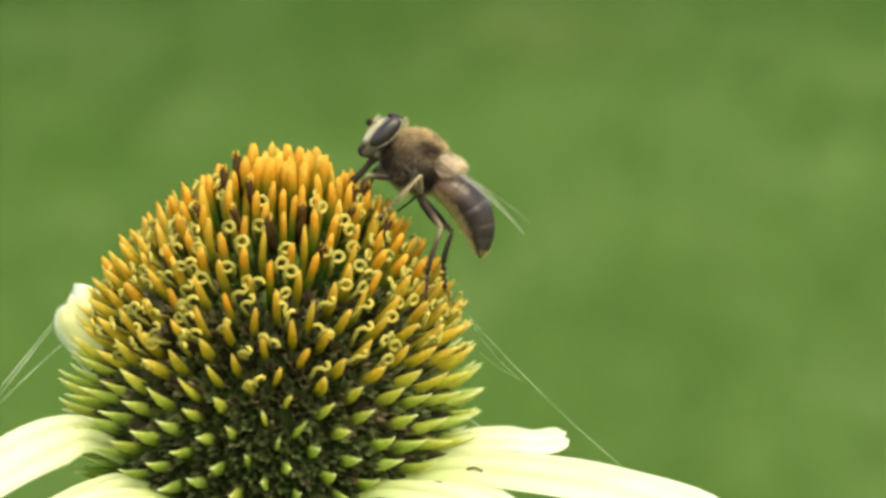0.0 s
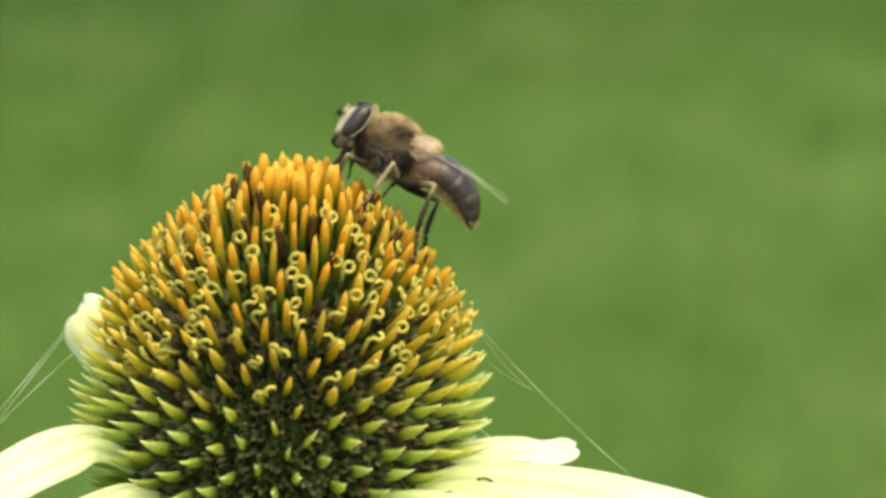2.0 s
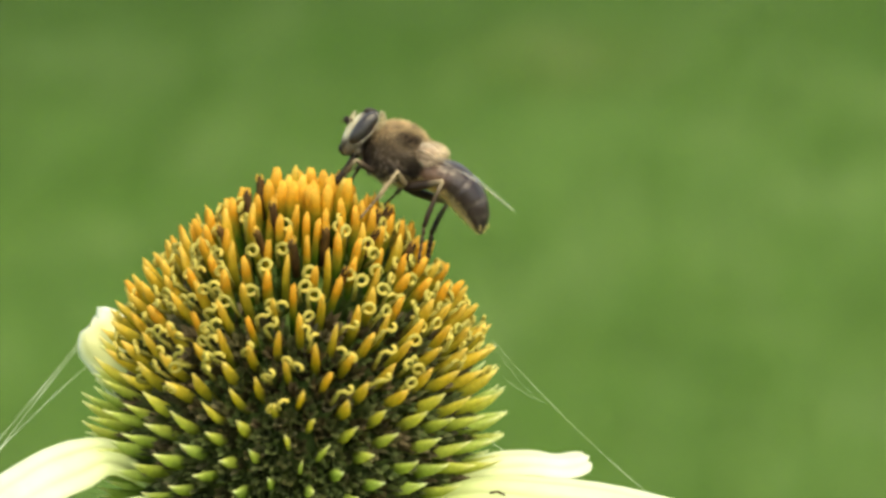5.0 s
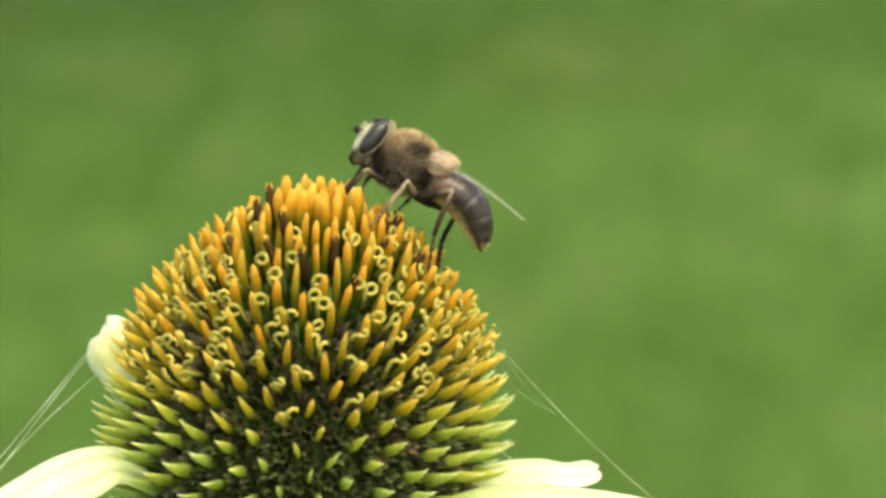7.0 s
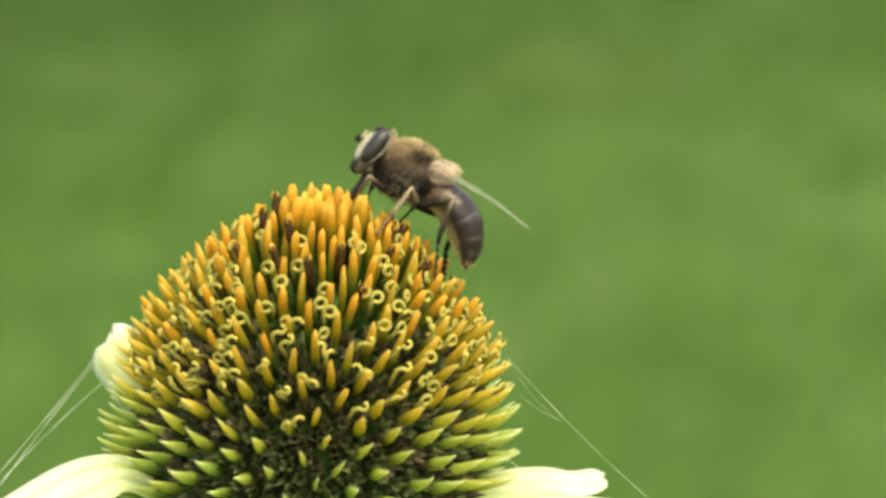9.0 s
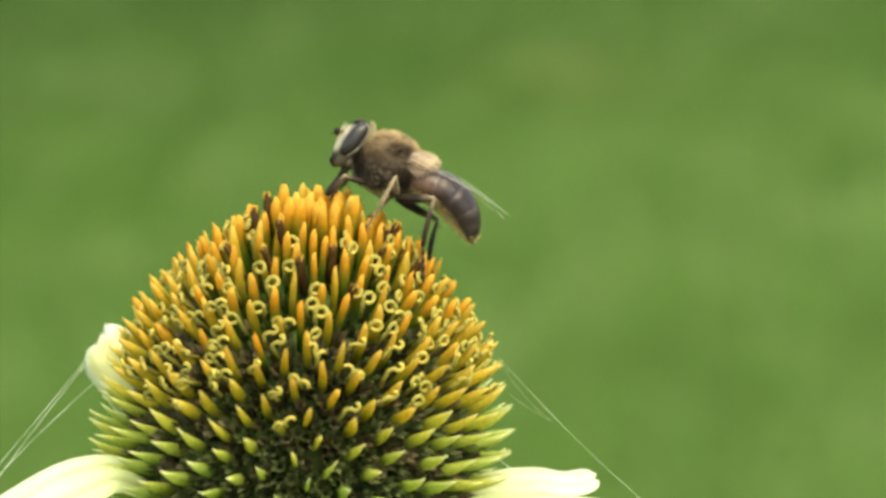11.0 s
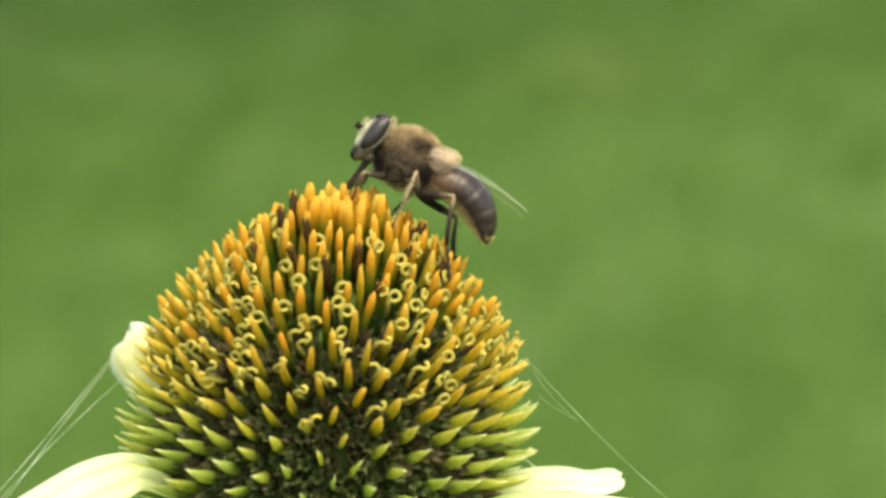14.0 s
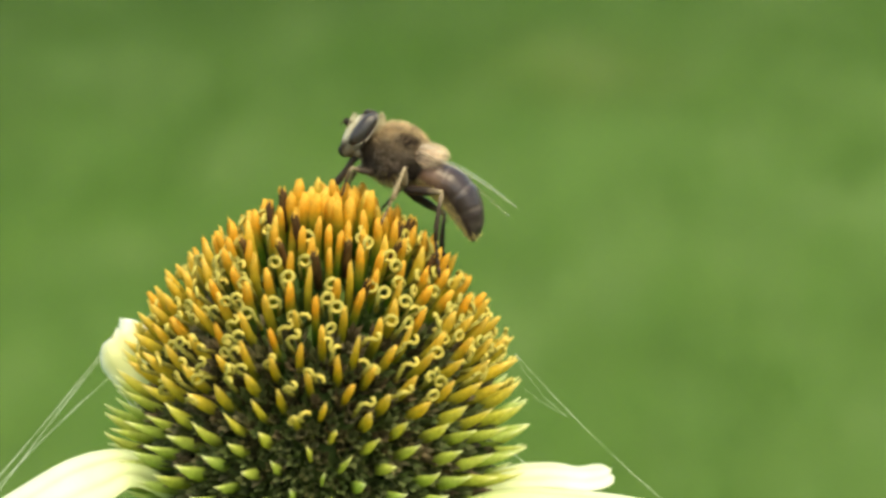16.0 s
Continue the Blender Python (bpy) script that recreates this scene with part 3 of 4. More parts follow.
# ---- spider silk ----
def build_thread(a, b, sag, radius=0.9):
    p, q = Vector(a), Vector(b)
    pts = [(p.lerp(q, u) - Vector((0, 0, sag * 4 * u * (1 - u)))) * S for u in np.linspace(0, 1, 15)]
    v, f = tube(pts, [radius * S * (1 + 0.4 * math.sin(i * 5.1)) for i in range(15)], 5)
    ob = new("spider_thread", make_mesh("spider_thread", v, f, M_SILK))
    ob.matrix_world = FLOWER
    tagged(ob, "fine white strand of spider silk on the flower", "spider silk", "silk strands")


build_thread((345, -90, 212), (664, -150, -92), 14, 0.25)
build_thread((352, -90, 196), (436, -102, 102), 9, 0.12)
build_thread((362, -90, 150), (434, -106, 104), 4, 0.14)
build_thread((335, -40, 40), (372, -60, 12), 0, 0.5)
build_thread((-392, 60, 205), (-620, 0, -70), 4, 0.5)
build_thread((-390, 60, 200), (-600, 10, -80), -3, 0.5)
build_thread((-372, 70, 168), (-600, 20, -62), -8, 0.5)
build_thread((-300, 90, 284), (-392, 70, 205), 6, 0.4)


def build_debris():
    """Dark dried floret bits that lie on the petals."""
    for pts in (((338, -190, -46), (351, -193, -43), (362, -194, -48), (369, -194, -57)), ((280, -272, -63), (290, -274, -61), (297, -275, -64)), ((303, -292, -69), (310, -293, -67), (315, -294, -69))):
        v, f = tube([Vector(p) * S for p in pts], [S * 2.2] * len(pts), 5)
        ob = new("dried_floret", make_mesh("dried_floret", v, f, M_FLORET, [(0.05, 0.03, 0.015)] * len(v)))
        ob.matrix_world = FLOWER
        tagged(ob, "dark dried floret scrap on a white petal", "plant scrap", "dried scraps")


build_debris()


# ---- the drone fly: head towards -x, back towards +z, origin in the middle of the thorax ----
fly = new("drone_fly")
tagged(fly, "brown furry drone fly with dark eyes feeding on the coneflower", "fly")


def scaled(v):
    return [Vector(p) * S for p in v]


def fly_part(name, pieces, mat, parent, label=""):
    v, f, c = joined(pieces)
    return part(name, make_mesh(name, scaled(v), f, mat, c), parent, label)


def build_thorax():
    def bulge(u, b):
        return 1 + 0.04 * math.sin(3 * b) + 0.05 * math.sin(u * 7)
    v, f = blob((7, 0, 2), 60, 48, 52, bulge, 24, 16, 0.24)
    tint = [lerp((0.030, 0.022, 0.019), (0.10, 0.068, 0.040), max(0, min(1, (p.z + 30) / 60))) for p in v]
    pieces = [(v, f, tint)]
    fly_part("thorax", pieces, M_FLY, fly, "brown thorax")
    v, f = blob((64, 0, 20), 24, 34, 12, None, 16, 10, 0.42)
    fly_part("scutellum", [(v, f, (0.30, 0.21, 0.12))], M_FLY, fly, "pale tan scutellum")
    for s in (-1, 1):
        v, f = blob((64, s * 40, 22), 18, 3, 9, None, 14, 8, 0.3)
        fly_part("calypter", [(v, f, (0.58, 0.48, 0.40)), hair_on((64, s * 40, 22), (18, 4, 9), 260, 9, 31 + s, lambda d: True, lambda d: (0.84, 0.73, 0.61), (0.8, 0, 0.3))], M_FUR, fly, "pale rounded flap behind the wing root")


def hair_on(centre, radii, count, long, seed, where, tint, sweep):
    """Fine tapered hairs standing on an ellipsoid."""
    rng = random.Random(seed)
    c, r = Vector(centre), Vector(radii)
    verts, faces, tints = [], [], []
    while len(faces) < count * 2:
        d = Vector((rng.gauss(0, 1), rng.gauss(0, 1), rng.gauss(0, 1))).normalized()
        if not where(d):
            continue
        p = c + Vector((d.x * r.x, d.y * r.y, d.z * r.z))
        nrm = Vector((d.x / r.x, d.y / r.y, d.z / r.z)).normalized()
        way = (nrm + Vector(sweep) + Vector((rng.gauss(0, 0.25), rng.gauss(0, 0.25), rng.gauss(0, 0.25)))).normalized()
        side = way.cross(Vector((rng.gauss(0, 1), rng.gauss(0, 1), rng.gauss(0, 1)))).normalized() * rng.uniform(0.3, 0.6)
        h = long * rng.uniform(0.5, 1.15)
        n = len(verts)
        verts += [p - side, p + side, p + way * h * 0.55 + side * 0.7, p + way * h * 0.55 - side * 0.7, p + way * h + Vector(sweep) * h * 0.25]
        faces += [(n, n + 1, n + 2, n + 3), (n + 3, n + 2, n + 4)]
        k = rng.uniform(0.65, 1.3) * (1 + 0.7 * noise.noise(p * 0.045 + Vector((seed, 0, 0))))
        col = tint(d)
        tints += [tuple(x * k * 0.7 for x in col)] * 2 + [tuple(x * k for x in col)] * 3
    return verts, faces, tints


def build_fur():
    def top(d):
        # light from above painted into the fur: pale crown, darker flanks
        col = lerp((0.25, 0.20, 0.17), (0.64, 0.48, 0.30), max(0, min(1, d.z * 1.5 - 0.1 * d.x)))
        # dark patches: shadow round the wing base and underside, put into the tint
        for x, z, wide, tall in ((0.22, 0.46, 0.40, 0.25), (0.58, -0.40, 0.22, 0.40), (-0.80, -0.20, 0.2, 0.45), (0.2, -0.76, 0.55, 0.28)):
            if abs(d.y) > 0.25:
                col = lerp((0.028, 0.019, 0.017), col, min(1, max(0, (math.hypot((d.x - x) / wide, (d.z - z) / tall) - 0.7) * 1.8)))
        if abs(d.y) > 0.3 and d.x > 0.55:
            col = lerp(col, (0.62, 0.45, 0.34), 0.6 * max(0, 1 - abs(d.z - 0.12) / 0.3))
        return col
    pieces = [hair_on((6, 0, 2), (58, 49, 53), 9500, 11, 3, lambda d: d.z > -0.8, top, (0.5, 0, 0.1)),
              hair_on((64, 0, 19), (25, 34, 13), 1300, 11, 4, lambda d: d.z > -0.2, lambda d: (0.70, 0.57, 0.40), (0.9, 0, 0.0)),
              hair_on((10, 0, -20), (46, 42, 32), 900, 9, 5, lambda d: d.z < -0.3, lambda d: (0.36, 0.29, 0.15), (0.4, 0, -0.2)),
              hair_on((54, 0, 10), (26, 48, 18), 640, 20, 6, lambda d: abs(d.y) > 0.5, lambda d: (0.66, 0.52, 0.42), (1.8, 0, 0.3)),
              hair_on((-38, 0, 38), (10, 34, 25), 420, 8, 12, lambda d: d.x > 0.0 and d.z > -0.3, lambda d: (0.72, 0.62, 0.42), (0.2, 0, 0.6))]
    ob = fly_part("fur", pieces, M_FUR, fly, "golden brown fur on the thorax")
    tagged(ob, kind="stuff")


def build_head():
    pieces = []
    v, f = blob((-63, 0, 21), 22, 38, 46, None, 24, 18, 0.36)
    tint = []
    for p in v:
        front = max(0, min(1, (-72 - p.x + 0.30 * (p.z - 21)) / 6))
        col = lerp(lerp((0.16, 0.135, 0.11), (0.15, 0.125, 0.105), max(0, min(1, (p.z + 5) / 30))), (0.50, 0.46, 0.36), front)
        if front > 0:
            col = lerp(col, (0.04, 0.028, 0.024), max(0, min(1, (9 - p.z) / 9)))
        tint.append(lerp(col, (0.035, 0.025, 0.022), max(0, min(1, (p.z - 52) / 6))))
    pieces.append((v, f, tint))
    v, f = blob((-82, 0, -14), 11, 13, 8, None, 14, 10, 0.8)
    pieces.append((v, f, (0.016, 0.012, 0.010)))
    v, f = blob((-60, 0, -7), 14, 20, 11, None, 14, 10, 0.5)
    pieces.append((v, f, (0.20, 0.17, 0.14)))
    v, f = blob((-50, 0, 61), 14, 24, 8, None, 14, 8)
    pieces.append((v, f, (0.03, 0.02, 0.015)))
    v, f = tube([(-44, 0, 14), (-30, 0, 8)], (15, 19), 12)
    pieces.append((v, f, (0.05, 0.035, 0.03)))
    head = fly_part("head", pieces, M_FLY, fly, "pale face with a dark mouth edge")
    for s in (-1, 1):
        v, f = blob((0, 0, 0), 1, 1, 1, None, 24, 16)
        v = [Vector((math.copysign(abs(p.x) ** 0.8, p.x) * 15.5, p.y * 16, math.copysign(abs(p.z) ** 0.78, p.z) * 32)) for p in v]
        v = [Vector((p.x + 0.38 * p.z - 56, p.y + s * 33, p.z + 31 + 0.05 * p.x)) for p in v]
        fly_part("eye", [(v, f, (0.04, 0.04, 0.05))], M_EYE, head, "large dark grey compound eye")
        arc = [(math.cos(a) * 31, math.sin(a) * 17.5) for a in np.linspace(0.1, 2.9, 14)]
        v, f = tube([(x + 0.38 * z - 55, s * 38, z + 31) for z, x in arc], [0.8] * 14, 5)
        fly_part("eye_rim", [(v, f, (0.40, 0.36, 0.32))], M_FLY, head, "pale rim behind the eye")
        v, f = blob((-88, s * 10, 38), 7, 5, 6, None, 10, 8, 0.9)
        w, g = tube([(-74, s * 8, 38), (-82, s * 9, 41), (-88, s * 10, 39)], (4, 3, 2.5), 6)
        bristle, bf = tube([(-92, s * 10, 38), (-96, s * 13, 34), (-98, s * 15, 28)], (0.7, 0.5, 0.25), 4)
        fly_part("antenna", [(v, f, (0.02, 0.014, 0.012)), (w, g, (0.04, 0.026, 0.02)), (bristle, bf, (0.05, 0.03, 0.02))], M_FLY, head, "short dark antenna")
    v, f = tube([(-58, 0, -14), (-62, 0, -26), (-67, 0, -40), (-73, 0, -54), (-78, 0, -66), (-82, 0, -76)], (9, 6.5, 5.5, 6, 7, 4), 9)
    fly_part("proboscis", [(v, f, (0.030, 0.021, 0.016))], M_FLY, head, "dark brown proboscis")
    head.location.x = -3 * S
    tufts = [hair_on((-62, 0, 21), (22, 38, 47), 420, 5, 21, lambda d: d.x < -0.35 and -0.25 < d.z < 0.75, lambda d: (0.62, 0.56, 0.42), (-0.3, 0, -0.3))]
    tagged(fly_part("face_hair", tufts, M_FUR, head, "short pale hairs on the face"), kind="stuff")


WAIST = Vector((52, 0, -8))


# along the abdomen: share of its length, then (forward, up) of its middle, half-height and half-width
ABDOMEN = ((0.0, (0, -2, 22, 24)), (0.08, (14, 0, 28, 36)), (0.2, (30, 3, 31, 43)), (0.4, (60, 9, 34, 46)), (0.6, (90, 5, 34, 44)),
           (0.78, (116, -6, 30, 38)), (0.89, (136, -19, 22, 28)), (0.95, (147, -30, 14, 18)), (1.0, (156, -40, 3, 4)))


def build_abdomen():
    """Lies along +x from the waist, curving down towards its end."""
    rings, n = 36, 24
    verts, tints = [], []
    mids = [Vector((along(ABDOMEN, j / rings)[0], 0, along(ABDOMEN, j / rings)[1])) for j in range(rings + 1)]
    for j, mid in enumerate(mids):
        u = j / rings
        h, w = along(ABDOMEN, u)[2:]
        d = (mids[min(rings, j + 2)] - mids[max(0, j - 2)]).normalized()
        up = Vector((-d.z, 0, d.x))
        seam = max((0.0, *(1 - abs(u - s) / 0.018 for s in (0.30, 0.56, 0.78, 0.90))))
        k = 1 - 0.06 * max(0.0, seam)
        for i in range(n):
            b = 2 * math.pi * i / n
            verts.append(mid + Vector((0, math.cos(b) * w * k, 0)) + up * (math.sin(b) * h * k))
            s = math.sin(b)
            col = lerp((0.040, 0.024, 0.025), (0.024, 0.0145, 0.018), min(1, u * 1.4))
            if u < 0.45 and s < 0.55:
                col = lerp(col, (0.17, 0.095, 0.062), 0.7 * min(1, (0.45 - u) * 4) * min(1, (0.55 - s) * 2.5))
            if s < -0.62:
                col = lerp(col, (0.40, 0.33, 0.20), min(1, (-0.62 - s) * 4))
            # faint pale bands, stronger on the back where a sheen is painted in
            if seam > 0.2 and u > 0.2:
                col = lerp(col, (0.36, 0.30, 0.28), (0.20 if s > 0.1 else 0.08) * seam)
            tints.append(col)
    faces = [(j * n + i, j * n + (i + 1) % n, (j + 1) * n + (i + 1) % n, (j + 1) * n + i) for j in range(rings) for i in range(n)]
    faces += [tuple(range(n))[::-1], tuple(rings * n + i for i in range(n))]
    abdomen = fly_part("abdomen", [(verts, faces, tints)], M_SHELL, fly, "dark brown banded abdomen with a pale belly")
    rng = random.Random(7)
    hv, hf, hc = [], [], []
    for _ in range(2300):
        u, b = rng.uniform(0.03, 0.99), rng.uniform(0, 2 * math.pi)
        x, z, h, w = along(ABDOMEN, u)
        x1, z1 = along(ABDOMEN, min(1.0, u + 0.02))[:2]
        d = Vector((x1 - x + 0.01, 0, z1 - z)).normalized()
        up = Vector((-d.z, 0, d.x))
        out = Vector((0, math.cos(b), 0)) + up * math.sin(b)
        pale = math.sin(b) < -0.5 or u > 0.94
        if not pale and rng.random() < 0.45:
            continue
        p = Vector((x, math.cos(b) * w, z)) + up * (math.sin(b) * h)
        long = rng.uniform(4, 8) if pale else rng.uniform(2, 4)
        way = (out + d * (0.8 if pale else 1.6) + Vector((rng.gauss(0, 0.2), rng.gauss(0, 0.2), rng.gauss(0, 0.2)))).normalized()
        side = way.cross(Vector((rng.gauss(0, 1), rng.gauss(0, 1), rng.gauss(0, 1)))).normalized() * 0.4
        hf.append((len(hv), len(hv) + 1, len(hv) + 2))
        hv += [p - side, p + side, p + way * long]
        hc += [lerp((0.50, 0.40, 0.17), (0.62, 0.50, 0.22), rng.random()) if pale else (0.10, 0.075, 0.065)] * 3
    tagged(part("fringe", make_mesh("fringe", scaled(hv), hf, M_FUR, hc), abdomen, "yellowish fringe of fine hairs"), kind="stuff")
    return abdomen


def build_wing(s):
    """A long clear wing folded back along the abdomen, with thicker veins; its origin is the root, its length lies on +x."""
    long, across = 184, Vector((0.0, -s * 0.985, 0.13 if s < 0 else 0.09))
    nu, nv = 9, 22

    def spot(u, q):
        wid = 60 * math.sin(math.pi * min(0.985, 0.06 + 0.925 * u ** 0.62)) ** 1.1
        return Vector((long * u, 0, 0)) + across * (wid * q) + Vector((0, 0, 5 * math.sin(math.pi * u) + 0.8 * math.cos(q * 12)))

    top = [spot(j / (nv - 1), i / (nu - 1)) + Vector((0, 0, 0.5)) for j in range(nv) for i in range(nu)]
    low = [p - Vector((0, 0, 1.0)) for p in top]
    m = nu * nv
    faces = grid_faces(nu, nv)
    faces = faces + [tuple(i + m for i in f[::-1]) for f in faces]
    wing = fly_part("wing", [(top + low, faces, (0.8, 0.8, 0.75))], M_WING, fly, "clear folded wing")
    v, f = tube([(-14, s * 5, -3), (-6, s * 6, 0), (6, s * 4, 1), (26, s * 1, 0)], (1.6, 3.0, 2.6, 1.2), 7, True, 0.6)
    fly_part("wing_base", [(v, f, (0.30, 0.23, 0.18))], M_FLY, wing, "pale pinkish wing root")
    for q, k, reach in ((0.0, 0.36, 1.0), (0.12, 0.28, 0.8), (0.35, 0.18, 0.9), (0.65, 0.18, 0.85)):
        path = [spot(reach * j / (nv - 1), q) for j in range(nv)]
        v, f = tube(path, [k * (1.5 - 1.42 * j / nv) for j in range(nv)], 5)
        fly_part("vein", [(v, f, (0.36, 0.33, 0.28))], M_FLY, wing, "pale brown wing vein")
    return wing


# name, side, hip, femur length, tibia length, femur girth, knee direction, tints of femur and tibia
DARK, PALE = (0.020, 0.014, 0.012), (0.29, 0.23, 0.16)
LEGS = (
    ("front", -1, (-22, -32, -38), 42, 48, 6.0, (-1.0, -0.5, 0.35), (0.030, 0.021, 0.016), (0.10, 0.075, 0.05)),
    ("front", 1, (-22, 30, -38), 42, 48, 6.0, (-0.6, 0.5, 0.1), DARK, (0.06, 0.04, 0.024)),
    ("middle", -1, (36, -32, -48), 44, 102, 6.5, (-0.2, -0.9, 1.2), (0.16, 0.12, 0.085), (0.27, 0.21, 0.14)),
    ("middle", 1, (36, 30, -48), 44, 102, 6.5, (0.2, 0.8, 0.6), PALE, (0.035, 0.026, 0.02)),
    ("hind", -1, (36, -30, -52), 72, 142, 8.5, (1.0, -0.45, 0.3), (0.022, 0.015, 0.013), (0.032, 0.022, 0.018)),
    ("hind", 1, (36, 28, -52), 86, 110, 8.5, (1.0, 0.4, -0.1), (0.02, 0.013, 0.01), (0.012, 0.009, 0.008)),
)


def build_leg(spec):
    kind, s, hip, a, b, g, pole, c1, c2 = spec
    v, f = tube([(0, 0, 0), (a * 0.25, 0, 1), (a * 0.6, 0, 1), (a * 0.9, 0, 0), (a, 0, 0)], (g * 0.7, g, g * 0.95, g * 0.6, g * 0.55), 8)
    tint = [lerp(c1, PALE, min(1, max(0, p.x / a - 0.8) * 5)) for p in v]
    femur = fly_part("femur", [(v, f, tint)], M_FLY, fly, kind + " leg thigh")
    t = b * 0.6
    bow = {"hind": 9, "middle": 3, "front": -2}[kind]
    v, f = tube([(0, 0, 0), (t * 0.3, 0, bow * 0.45), (t * 0.7, 0, bow * 0.9), (t, 0, bow)], (g * 0.42, g * 0.45, g * 0.6, g * 0.46), 8)
    stain = 0.16 if kind == "hind" else 0.62 if kind == "middle" else 0.02
    tint = [lerp(lerp(PALE, c2, 0.25), c2, min(1, max(0, p.x / t - stain) * 6)) for p in v]
    pieces = [(v, f, tint)]
    step = (b - t) / 4
    for i in range(4):
        x, z0, z1 = t + step * i, bow * (1 - i / 4), bow * (1 - (i + 1) / 4)
        thick = 1.5 if kind == "hind" and s > 0 else 1.0
        v, f = tube([(x, 0, z0), (x + step * 0.8, 0, z1 - 0.5), (x + step, 0, z1)], (g * 0.30 * thick, g * 0.42 * thick, g * 0.26), 6)
        pieces.append((v, f, lerp(c2, (0.05, 0.03, 0.016), 0.5)))
    for k in (-1, 1):
        v, f = tube([(b, 0, 0), (b + 4, k * 3, -1), (b + 6, k * 3, -5)], (1.4, 1.1, 0.5), 4)
        pieces.append((v, f, DARK))
    rng = random.Random(int(b * 10 + s))
    for i in range(70):
        x = rng.uniform(0.1, 0.95) * t
        ang = rng.uniform(0, 6.28)
        p = Vector((x, math.cos(ang) * g * 0.55, math.sin(ang) * g * 0.55 + bow * x / t))
        q = p + Vector((4, math.cos(ang) * 5, math.sin(ang) * 5))
        e = Vector((0.6, 0, 0))
        pieces.append(([p - e, p + e, q], [(0, 1, 2)], lerp(c2, (0.4, 0.3, 0.15), 0.15)))
    tibia = fly_part("tibia", pieces, M_FLY, femur, kind + " shin and foot")
    return femur, tibia


build_thorax()
build_fur()
build_head()
abdomen = build_abdomen()
WINGS = [build_wing(-1), build_wing(1)]
LEG_PARTS = [build_leg(spec) for spec in LEGS]

build_withered()
build_stigmas()
build_paleae()

# ---- what the fly does ----
# seconds, place of the thorax's marked spot (right, up from the flower's origin), depth, pitch, bend of the abdomen
FLY = (
    (0.0, 215, 490, -80, 21, 3), (0.5, 217, 492, -80, 22, 3), (1.0, 196, 503, -76, 19.5, -1), (1.5, 172, 513, -70, 17, 0),
    (2.0, 151, 530, -64, 15, -3), (2.5, 140, 544, -60, 15, -13), (2.8, 137, 543, -60, 15, -11), (3.0, 136, 543, -60, 15, 0), (3.2, 135, 543, -60, 15, -11), (3.5, 134, 544, -60, 14.5, -8),
    (4.0, 137, 543, -60, 14.5, 1), (4.5, 140, 542, -60, 14, -4), (7.0, 142, 540, -60, 14, 4), (7.5, 140, 541, -60, 14, 6),
    (8.0, 136, 541, -60, 13, 4), (8.5, 135, 533, -60, 12, 7), (9.0, 134, 539, -60, 14, 16), (9.2, 142, 525, -60, 13, 13),
    (11.3, 104, 557, -56, 13, -3), (11.5, 100, 559, -56, 13.5, 2), (12.0, 101, 560, -56, 14, 0), (12.5, 101, 559, -56, 14, 1),
    (13.0, 100, 560, -56, 14, 1), (13.5, 101, 559, -56, 14, 2), (14.0, 103, 560, -56, 14, 1), (14.5, 100, 560, -56, 14, -4),
    (15.0, 96, 559, -56, 14, -3), (15.5, 101, 561, -56, 14, -1), (16.0, 101, 560, -56, 14, 2),
)
# where each foot stands (right, depth, up) at three stays on the cone
STAYS = (
    (0.5, ((150, -100, 420), (170, -30, 430), (188, -140, 386), (222, -10, 398), (268, -165, 232), (302, -90, 262))),
    (2.5, ((84, -95, 488), (100, -30, 494), (116, -135, 427), (146, -20, 440), (217, -120, 354), (232, -24, 354))),
    (9.2, ((84, -95, 488), (100, -30, 494), (116, -135, 427), (146, -20, 440), (217, -120, 354), (232, -24, 354))),
    (11.3, ((46, -85, 492), (52, -20, 500), (114, -125, 440), (100, -20, 452), (213, -118, 350), (228, -26, 348))),
)
# seconds, then the tips of the near and the far wing in the fly's space (back, up)
WING_TIPS = (
    (0.0, 214, -44, 234, -26), (1.0, 216, -46, 234, -28), (1.5, 218, -45, 232, -28), (2.0, 224, -40, 232, -30), (2.5, 230, -42, 230, -40),
    (4.5, 228, -46, 226, -44), (7.0, 232, -46, 228, -44), (9.2, 232, -42, 228, -40), (11.3, 198, -28, 194, -32), (13.5, 200, -28, 194, -34), (16.0, 202, -28, 206, -46),
)


def foot_at(i, t):
    stops = [(s, feet[i]) for s, feet in STAYS]
    if t <= stops[0][0]:
        return Vector(stops[0][1])
    return Vector(along(stops, t))


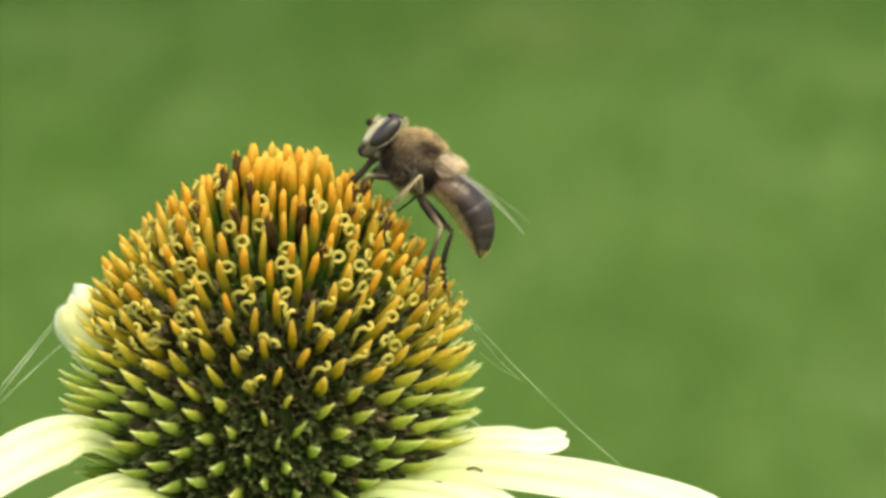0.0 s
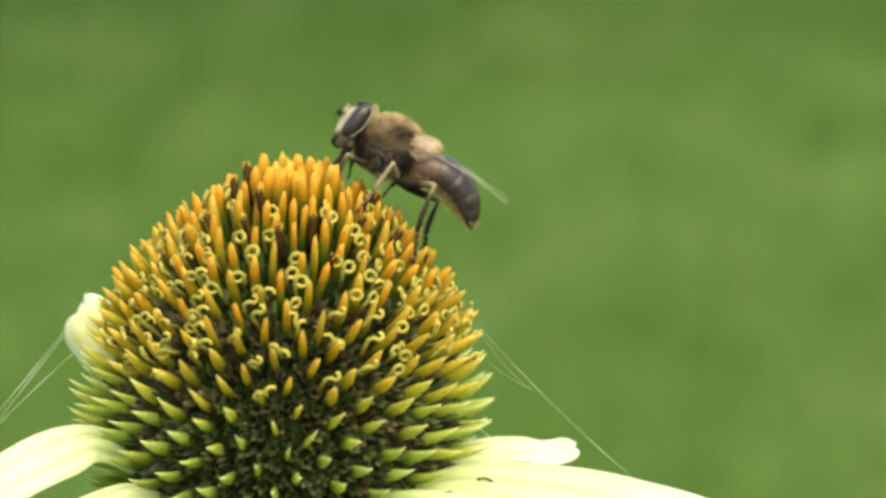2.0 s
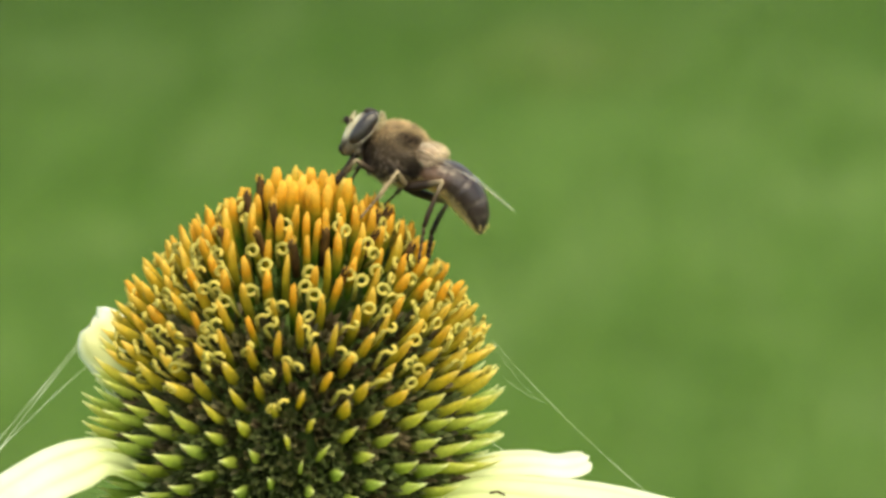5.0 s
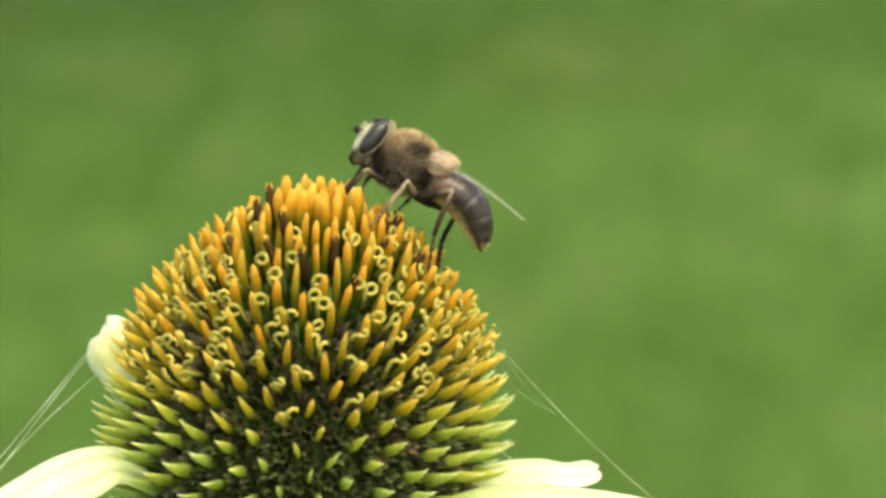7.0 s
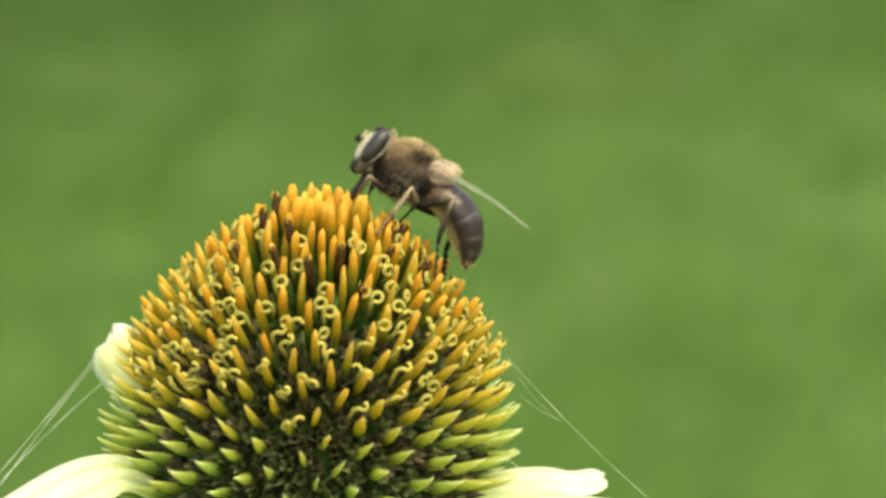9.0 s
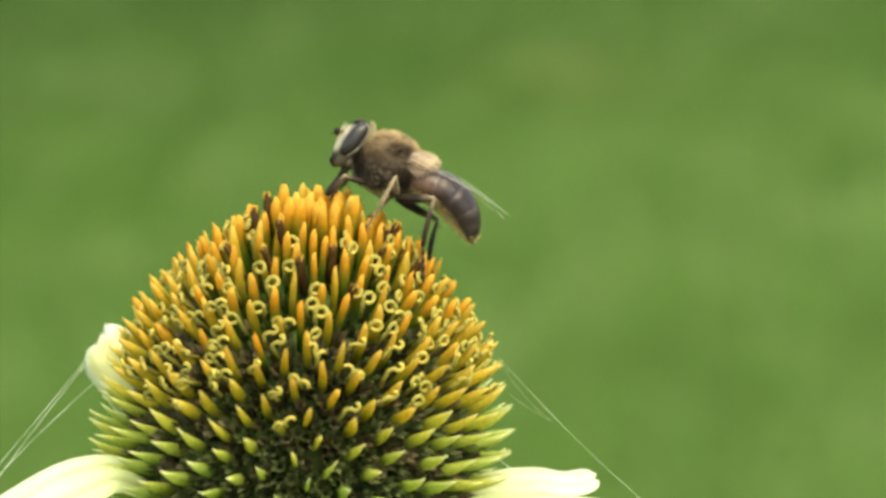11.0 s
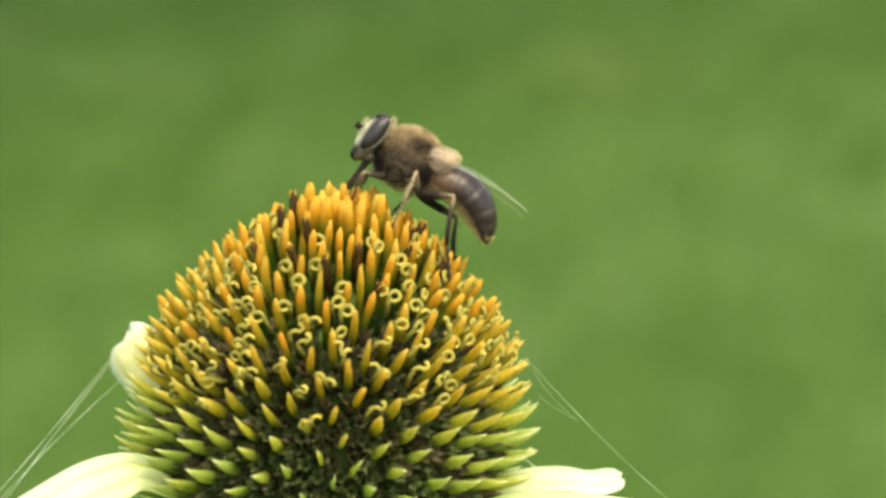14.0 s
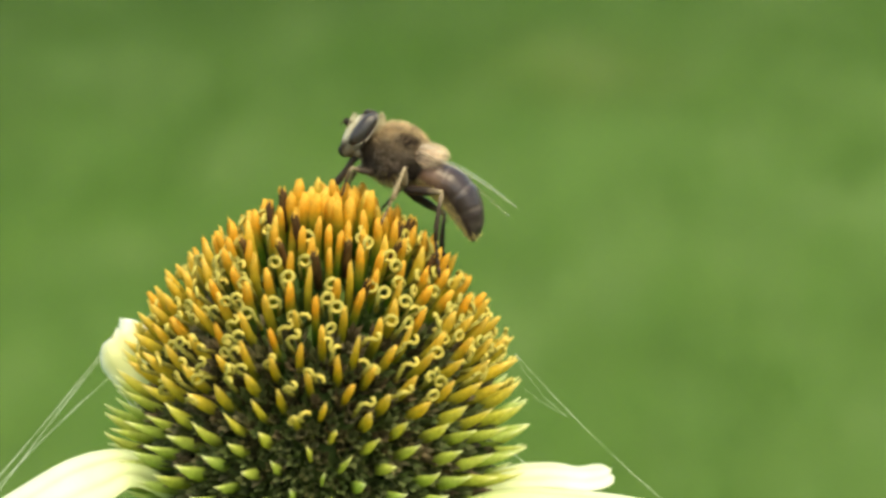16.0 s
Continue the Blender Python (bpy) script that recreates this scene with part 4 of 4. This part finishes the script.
def bent_leg(hip, foot, a, b, pole):
    """Poses of the thigh in the fly's space and of the shin in the thigh's."""
    way = foot - hip
    d = min(way.length, (a + b) * 0.995)
    way.normalize()
    k = (a * a - b * b + d * d) / (2 * d)
    h = math.sqrt(max(0.0, a * a - k * k))
    out = (pole - way * pole.dot(way)).normalized()
    knee = hip + way * k + out * h
    x1, x2 = (knee - hip).normalized(), (hip + way * d - knee).normalized()
    y = way.cross(out).normalized()
    m1 = Matrix((x1, y, x1.cross(y))).transposed().to_4x4()
    m1.translation = hip * S
    m2 = Matrix((x2, y, x2.cross(y))).transposed().to_4x4()
    m2.translation = knee * S
    return m1, m1.inverted() @ m2


def motions():
    body, bends, thighs, shins = [], [], [[] for _ in LEGS], [[] for _ in LEGS]
    for t, x, z, depth, pitch, bend in FLY:
        turn = Matrix.Rotation(radians(pitch), 4, 'Y')
        spot = turn @ Vector((-29, 0, -5))
        local = Matrix.Translation(Vector((x - spot.x, depth, z - spot.z)) * S) @ turn
        body.append((t, FLOWER @ local))
        bends.append((t, Matrix.Translation(WAIST * S) @ Matrix.Rotation(radians(24 + bend), 4, 'Y')))
        back = local.inverted()
        for i, (kind, s, hip, a, b, g, pole, c1, c2) in enumerate(LEGS):
            foot = (back @ (foot_at(i, t) * S)) / S
            m1, m2 = bent_leg(Vector(hip), foot, a, b, Vector(pole))
            thighs[i].append((t, m1))
            shins[i].append((t, m2))
    walk(fly, body)
    walk(abdomen, bends)
    for k, (wing, side) in enumerate(zip(WINGS, (-1, 1))):
        rows = []
        for t, *tips in WING_TIPS:
            root = Vector((58, side * 44, 14))
            dx, dz = tips[2 * k] - root.x, tips[2 * k + 1] - root.z
            way = Vector((dx, side * min(26.0, math.sqrt(max(100.0, 184.0 ** 2 - dx * dx - dz * dz))), dz))
            rows.append((t, Matrix.Translation(root * S) @ way.to_track_quat('X', 'Z').to_matrix().to_4x4()))
        walk(wing, rows)
    for i, (femur, tibia) in enumerate(LEG_PARTS):
        walk(femur, thighs[i])
        walk(tibia, shins[i])


motions()
